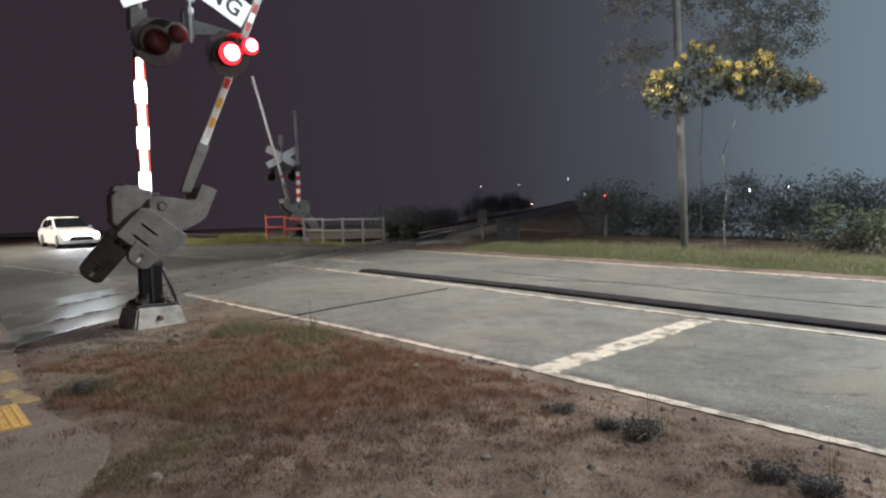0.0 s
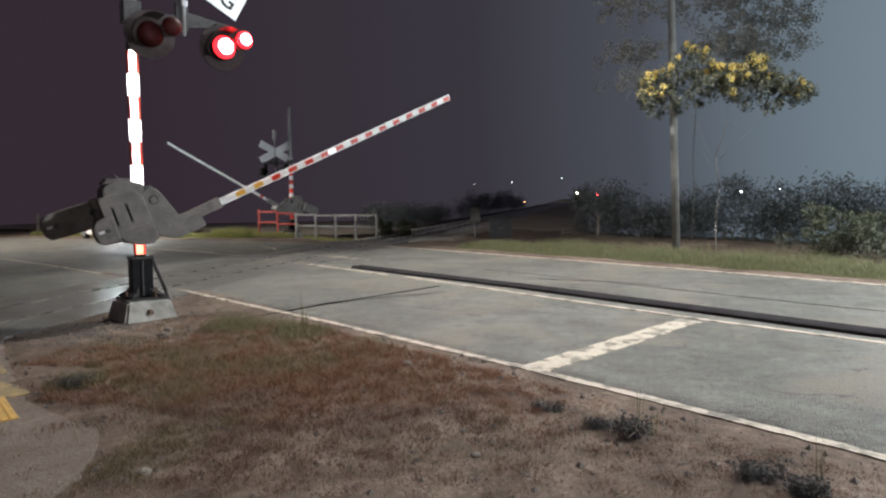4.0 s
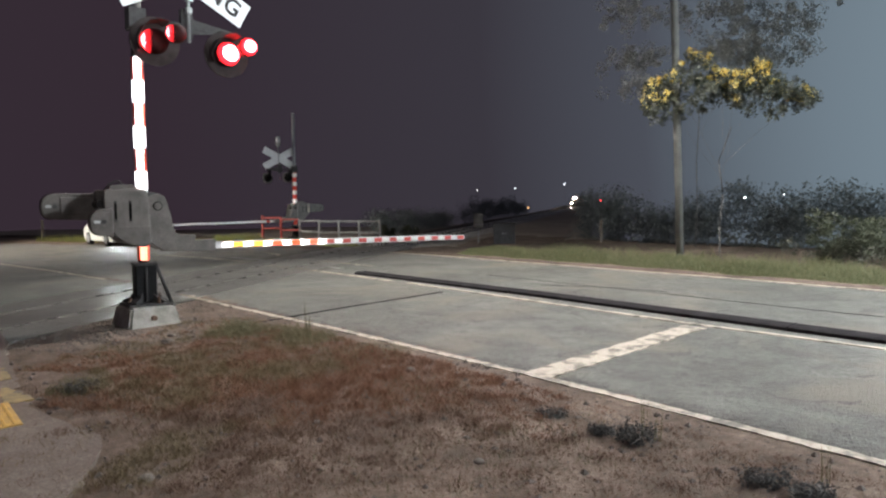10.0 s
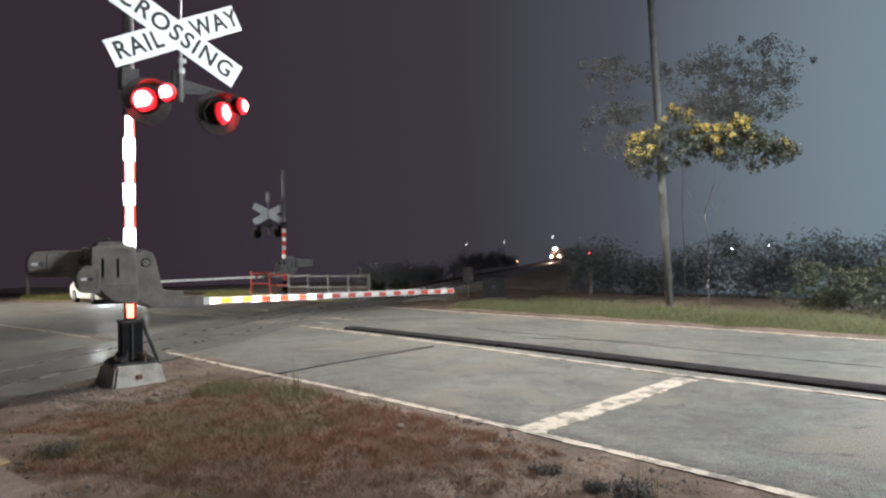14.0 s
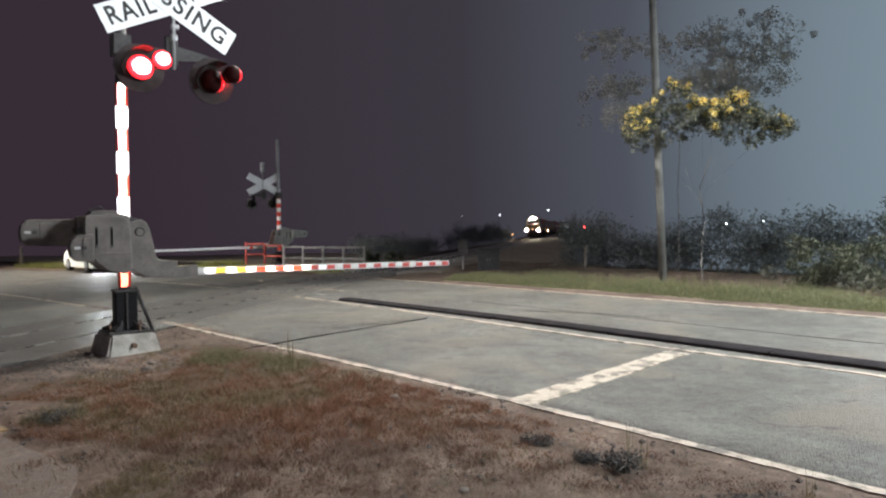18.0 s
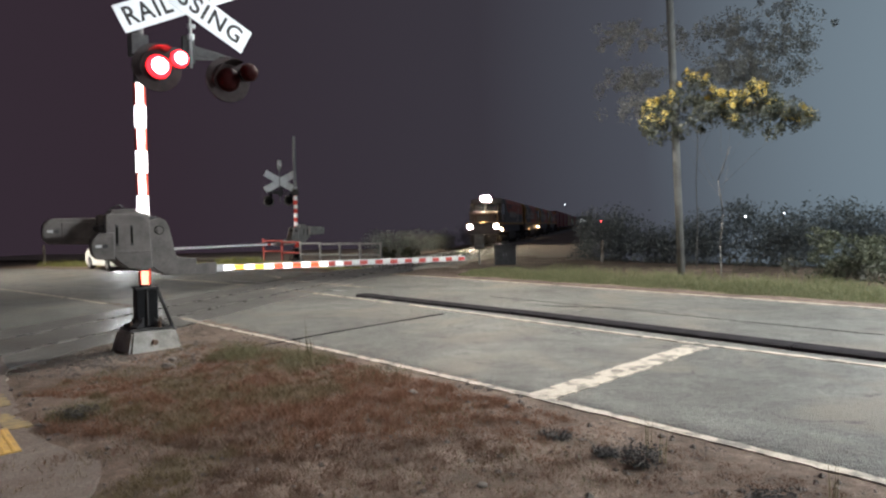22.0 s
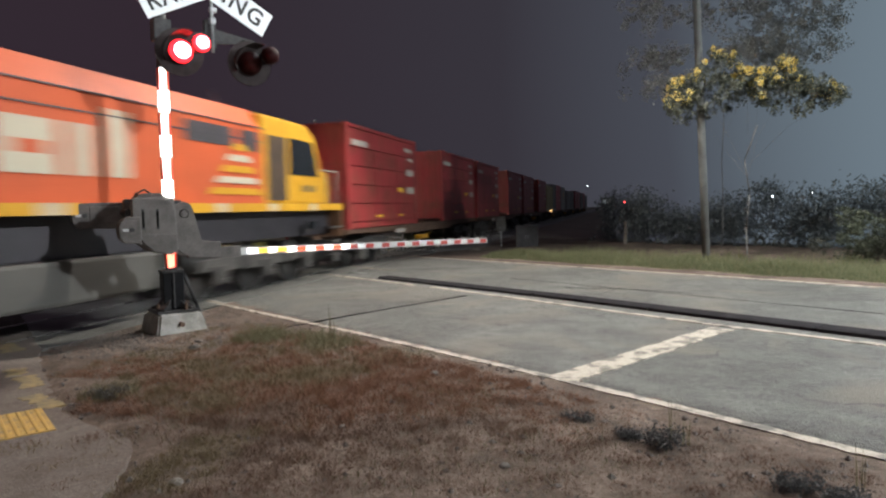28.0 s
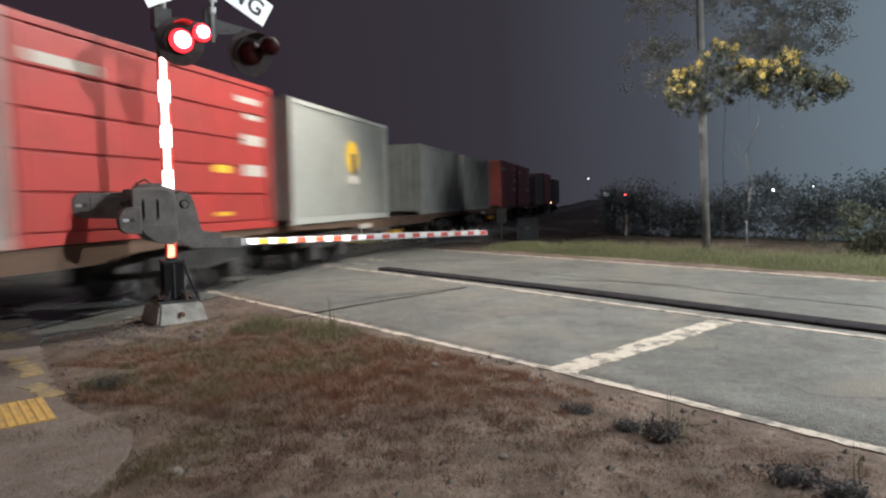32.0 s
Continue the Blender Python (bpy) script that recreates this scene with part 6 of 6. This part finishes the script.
        cs.append((p.x, p.y, r.uniform(0.0, 0.22) + 0.35 * step(7, 11, p.x) * r.rand(), r.uniform(0.25, 0.55)))
    v, f = leaves(cs, 26000, 0.06, r)
    raw("scrub", v, f, leafy("scrub_leaf", (0.08, 0.085, 0.065), (0.13, 0.13, 0.10)), "stuff", "dark low scrub behind the grass verge", "scrub")


def woods():
    """Dark trees and tall scrub added on both sides of the railway line to hide the backdrop's edges from the camera.
    """
    r = np.random.RandomState(77)
    cs = []
    for a, b, count, top in (((0.5, 28.8), (7.6, 23.5), 200, 2.6), ((7.6, 23.5), (12.0, 20.2), 110, 2.0), ((12.0, 20.2), (30.0, 7.0), 200, 1.8), ((0.0, 31.0), (0.2, 70.0), 160, 3.0), ((-0.3, 30.0), (0.9, 28.6), 50, 3.2),
                             ((-12.6, 36.0), (-11.6, 52.0), 110, 1.3), ((-11.4, 56.0), (-11.4, 108.0), 260, 2.9)):
        for i in range(count):
            f = r.rand()
            x, y = a[0] + (b[0] - a[0]) * f, a[1] + (b[1] - a[1]) * f
            crest = top * (0.62 + 0.5 * noise.noise(Vector((x * 0.23, y * 0.23, 4))) + 0.25 * noise.noise(Vector((x * 0.8, y * 0.8, 2))))
            z = max(0.3, crest) * r.rand() ** 0.7
            cs.append((x + r.normal(0, 0.3), y - 0.4 * r.rand(), z, r.uniform(0.45, 0.95)))
    v, f = leaves(cs, 120000, 0.06, r)
    raw("dark_woods", v, f, leafy("wood_leaf", (0.10, 0.115, 0.115), (0.15, 0.165, 0.16)), "stuff", "dark trees and tall scrub beside the railway line", "woods")


def backdrop():
    """A glowing sheet in the sky's colour, routed to fit the camera's view: it imitates haze and hides the horizon."""
    line = [(math.sin(radians(a)) * 55, math.cos(radians(a)) * 55) for a in range(-120, -13, 5)]
    line += [(-11.9, 54), (-11.9, 112), (-30, 650), (4, 650), (-0.2, 100), (-0.2, 30.3), (12, 21.2), (24, 12.3), (40, 0.4), (60, -14.5)]
    verts = [(x, y, z) for z in (-4, 16) for x, y in line]
    n = len(line)
    m = bpy.data.materials.new("backdrop_glow")
    m.use_nodes = True
    nd, l = m.node_tree.nodes, m.node_tree.links
    geo = nd.new("ShaderNodeNewGeometry")
    sub_ = nd.new("ShaderNodeVectorMath")
    sub_.operation = "SUBTRACT"
    sub_.inputs[1].default_value = EYE
    l.new(geo.outputs["Position"], sub_.inputs[0])
    nor = nd.new("ShaderNodeVectorMath")
    nor.operation = "NORMALIZE"
    l.new(sub_.outputs[0], nor.inputs[0])
    dot = nd.new("ShaderNodeVectorMath")
    dot.operation = "DOT_PRODUCT"
    dot.inputs[1].default_value = GLOW_TO
    l.new(nor.outputs[0], dot.inputs[0])
    r = nd.new("ShaderNodeValToRGB")
    sky_ramp(r)
    l.new(dot.outputs["Value"], r.inputs["Fac"])
    e = nd.new("ShaderNodeEmission")
    l.new(r.outputs["Color"], e.inputs["Color"])
    l.new(e.outputs[0], nd["Material Output"].inputs["Surface"])
    raw("backdrop", verts, [(i, i + 1, n + i + 1, n + i) for i in range(n - 1)], m, "structure", "glowing backdrop sheet in the colour of the night sky", "backdrop")


backdrop()


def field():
    """A pale sheet on both sides of the line, added to lift the unlit far ground towards the backdrop."""
    straw = mat("lightened_far_ground", (0.24, 0.21, 0.18), 0.95, var=0.15, scale=0.3, fine=6, bump=0.8, spec=0.05)
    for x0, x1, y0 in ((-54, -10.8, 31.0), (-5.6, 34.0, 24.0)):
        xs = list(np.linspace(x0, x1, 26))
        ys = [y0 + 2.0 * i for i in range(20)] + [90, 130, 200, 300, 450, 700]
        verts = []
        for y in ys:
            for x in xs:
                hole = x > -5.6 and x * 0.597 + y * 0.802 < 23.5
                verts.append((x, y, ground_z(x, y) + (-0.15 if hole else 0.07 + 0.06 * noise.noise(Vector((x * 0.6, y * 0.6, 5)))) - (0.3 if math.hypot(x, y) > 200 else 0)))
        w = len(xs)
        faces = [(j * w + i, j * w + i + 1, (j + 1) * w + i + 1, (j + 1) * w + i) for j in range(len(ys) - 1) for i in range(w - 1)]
        raw("field", verts, faces, straw, "structure", "pale added ground that lightens the dark distance", "field")


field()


def stones():
    """Gravel and stones scattered over the verge."""
    rng = np.random.RandomState(17)
    base = np.array([(1, 0, 0), (-1, 0, 0), (0, 1, 0), (0, -1, 0), (0, 0, 1), (0, 0, -1)], float)
    tri = [(0, 2, 4), (2, 1, 4), (1, 3, 4), (3, 0, 4), (2, 0, 5), (1, 2, 5), (3, 1, 5), (0, 3, 5)]
    verts, faces = [], []
    for i in range(34000):
        x, y = rng.uniform(-7.6, 2.4), rng.uniform(1.2, 10.5)
        k = road_k(x, y)
        if k < 0.02 or abs(x - TRACK_X) < 1.4 or inside(x, y, FOOTPATH) or inside(x, y, APRON):
            continue
        if rng.rand() > (1.0 if (k < 1.0 or math.hypot(x + 5.7, y - 7.6) < 1.6) else 0.5):
            continue
        s = rng.uniform(0.004, 0.012) if rng.rand() < 0.93 else rng.uniform(0.014, 0.032)
        z = ground_z(x, y) + 0.35 * s
        n = len(verts)
        for v in base * s * rng.uniform(0.6, 1.3, (6, 3)) * (1, 1, 0.7):
            verts.append((v[0] + x, v[1] + y, v[2] + z))
        faces += [(a + n, b + n, c + n) for a, b, c in tri]
    # a thick grey scatter round the signal's footing
    for i in range(9000):
        a, q = rng.uniform(0, math.tau), 1.9 * math.sqrt(rng.rand())
        x, y = -5.6 + math.cos(a) * q, 7.35 + math.sin(a) * q * 0.8
        if road_k(x, y) < 0.05 or abs(x - TRACK_X) < 1.4 or inside(x, y, APRON) or rng.rand() < (q / 1.9) ** 2 * 0.8 or math.hypot(x + 6.05, y - 7.82) < 0.5:
            continue
        s = rng.uniform(0.006, 0.02)
        z = ground_z(x, y) + 0.2 * s
        n = len(verts)
        for v in base * s * rng.uniform(0.6, 1.3, (6, 3)) * (1, 1, 0.6):
            verts.append((v[0] + x, v[1] + y, v[2] + z))
        faces += [(a_ + n, b_ + n, c_ + n) for a_, b_, c_ in tri]
    raw("gravel", verts, faces, mat("loose_gravel", (0.12, 0.102, 0.088), 0.9, var=0.4, scale=30), "stuff", "loose grey gravel over the soil", "gravel")
    for i, (x, y, s) in enumerate(((-4.96, 6.78, 0.08), (-1.73, 5.96, 0.055), (-2.6, 3.3, 0.05), (-0.7, 3.9, 0.035), (-5.2, 7.2, 0.05), (-2.0, 4.4, 0.035), (0.1, 3.1, 0.03))):
        bm = BM()
        bmesh.ops.create_icosphere(bm, subdivisions=2, radius=s)
        for v in bm.verts:
            v.co *= 1 + 0.35 * noise.noise(v.co * 14 + Vector((i * 5, 0, 0)))
            v.co.z *= 0.6
        ob = part("stone", bm, mat("verge_stone", (0.115, 0.10, 0.085), 0.9, var=0.3, scale=20, rand=0.4), m=pose(x, y, ground_z(x, y) + 0.2 * s, 0, 0, 40 * i))
        tagged(ob, "rough grey stone lying on the verge", "stone", "stones on the verge")


def car():
    """A white hatchback; x runs forward from its rear."""
    c = empty("car", pose(0, 0, 0), "white hatchback with lit headlamps waiting beyond the barrier", "car")
    paint = mat("white_car_paint", (0.72, 0.72, 0.70), 0.25, var=0.05, scale=3, bump=0)
    bm = BM()
    prism(bm, [(0.0, 0.45), (0.05, 0.82), (0.25, 0.92), (3.0, 0.90), (3.95, 0.76), (4.2, 0.6), (4.22, 0.32), (4.05, 0.2), (0.15, 0.2)], -0.85, 0.85, 0.07)
    part("body", bm, paint, c)
    bm = BM()
    lo = [(0.12, 0.9), (0.55, 1.42), (1.0, 1.49), (1.9, 1.46), (2.95, 0.92)]
    a = [bm.verts.new((x, -0.80 + 0.2 * (z - 0.9) / 0.6, z)) for x, z in lo]
    b = [bm.verts.new((x, 0.80 - 0.2 * (z - 0.9) / 0.6, z)) for x, z in lo]
    bm.faces.new(a)
    bm.faces.new(b[::-1])
    for i in range(5):
        j = (i + 1) % 5
        bm.faces.new((a[i], b[i], b[j], a[j]))
    bmesh.ops.bevel(bm, geom=bm.edges[:], offset=0.05, segments=2, affect="EDGES")
    part("cabin", bm, paint, c)
    for s in (-1, 1):
        for x0, x1, xt0, xt1 in ((0.55, 1.35, 0.75, 1.3), (1.42, 2.55, 1.38, 1.95)):
            bm = BM()
            vs = [bm.verts.new((x, s * y, z)) for x, y, z in ((x0, 0.795, 0.97), (x1, 0.795, 0.97), (xt1, 0.655, 1.38), (xt0, 0.655, 1.38))]
            bm.faces.new(vs)
            bmesh.ops.solidify(bm, geom=bm.faces[:], thickness=0.01)
            part("side_window", bm, GLASS_DARK, c)
        for x in (0.78, 3.35):
            w = new("wheel")
            w.parent = c
            bm = BM()
            tube(bm, (x, s * 0.68, 0.31), (x, s * 0.87, 0.31), 0.31, seg=24)
            part("tyre", bm, RUBBER, w)
            bm = BM()
            tube(bm, (x, s * 0.80, 0.31), (x, s * 0.885, 0.31), 0.21, seg=20)
            for k in range(5):
                aa = k * math.tau / 5
                tube(bm, (x, s * 0.885, 0.31), (x + 0.19 * math.cos(aa), s * 0.89, 0.31 + 0.19 * math.sin(aa)), 0.03, seg=6)
            part("rim", bm, GALV, w)
        bm = BM()
        bmesh.ops.create_uvsphere(bm, u_segments=14, v_segments=8, radius=0.12, matrix=Matrix.Translation((4.17, s * 0.60, 0.64)) @ Matrix.Diagonal((0.75, 1.5, 0.8, 1)))
        part("headlamp", bm, glowing("lit_car_headlamp", (0.86, 0.93, 1.0), 420), c)
        bm = BM()
        box(bm, -0.01, 0.06, s * 0.7 - 0.11, s * 0.7 + 0.11, 0.62, 0.84, 0.01)
        part("tail_lamp", bm, LENS_DARK, c)
        bm = BM()
        box(bm, 2.45, 2.6, s * 0.88 - 0.09, s * 0.88 + 0.09, 0.92, 1.04, 0.03)
        part("mirror", bm, paint, c)
    bm = BM()
    vs = [bm.verts.new(p) for p in ((2.88, -0.74, 0.96), (2.88, 0.74, 0.96), (2.0, 0.62, 1.42), (2.0, -0.62, 1.42))]
    bm.faces.new(vs)
    bmesh.ops.solidify(bm, geom=bm.faces[:], thickness=0.012)
    part("windscreen", bm, GLASS_DARK, c)
    bm = BM()
    box(bm, 4.18, 4.235, -0.5, 0.5, 0.36, 0.52, 0.01)
    part("grille", bm, BLACK_TUBE, c)
    c.scale = (0.88, 0.88, 0.88)
    return c


hand_railing()
power_pole()
roadside_sign()
relay_cabinet()
marker_posts()
far_house()
CAR = car()
dry_patch()
verge_far()
plants()
woods()
stones()


# ---- what moves ----
def arm_pose(deg):
    return pose(-0.18, 0, 1.65, 0, -deg, 0)


def drum_rows(drum, first_lit, start=0.118, period=0.6613):
    """Half turns of a lamp drum: it shows its lit half a little longer than half of each period."""
    loc = drum.matrix_basis.translation.copy()
    rows = []
    lit = first_lit
    t = start - period / 2
    turn = 0.0 if lit else 180.0
    rows.append((-0.6, pose(*loc, 0, 0, turn)))
    while t < 32.4:
        if t > -0.4:
            # four keys on the thirtieths of a second, held still between the half turns
            begin = round(t * 30) - (1 if lit else 2)
            rows += [((begin + k) / 30, pose(*loc, 0, 0, turn + 60 * k)) for k in range(4)]
            turn += 180
            lit = not lit
        t += period / 2
    return rows


def motions():
    near = ((0, 68), (0.5, 62.2), (1, 56), (1.5, 49.9), (2, 43.8), (2.5, 38.9), (3, 34), (3.5, 29.2), (4.5, 19.4), (5.5, 11.2), (6, 8.9), (6.5, 7.2), (7, 5.2), (7.5, 2.2), (8, 0), (8.5, 0), (32, 0))
    far = ((0, 75.5), (0.5, 69.5), (1, 63), (1.5, 57), (2, 51.5), (2.5, 46), (3, 40.8), (3.5, 35), (4.5, 24.5), (5.5, 14), (6, 11), (7, 5.5), (8, 1), (8.5, 0), (32, 0))
    walk(near_arm, [(t, arm_pose(a)) for t, a in near])
    walk(near_frame, [(t, pose(0.13, 0, 1.62, 0, -a, 0)) for t, a in near])
    # the weights' turn ratio is fitted to the camera's view
    for swing, rows in ((near_weights, near), (far_weights, far)):
        walk(swing, [(t, pose(0.13, 0, 1.62, 0, -0.72 * a, 0)) for t, a in rows])
    walk(far_frame, [(t, pose(0.13, 0, 1.62, 0, -a, 0)) for t, a in far])
    walk(far_arm, [(t, arm_pose(a)) for t, a in far])
    for drum, first in zip(near_drums, (False, False, True, True)):
        walk(drum, drum_rows(drum, not first))
    for thing, s in TRAIN:
        walk(thing, [(t, pose(TRACK_X, s - SPEED * (t - 28), 0.018)) for t in (-2, -1, 0, 8, 16, 24, 32, 33, 34)])
    start, stop = Vector((-24.3, 25.2)), Vector((-22.0, 25.65))
    head = -32.0
    walk(CAR, [(t, pose(*start.lerp(stop, k), 0, 0, 0, head)) for t, k in ((-1, -0.35), (0, 0), (0.5, 0.2), (1, 0.4), (1.5, 0.58), (2, 0.75), (2.5, 0.88), (3, 0.96), (4, 1), (6, 1), (32, 1))])


motions()
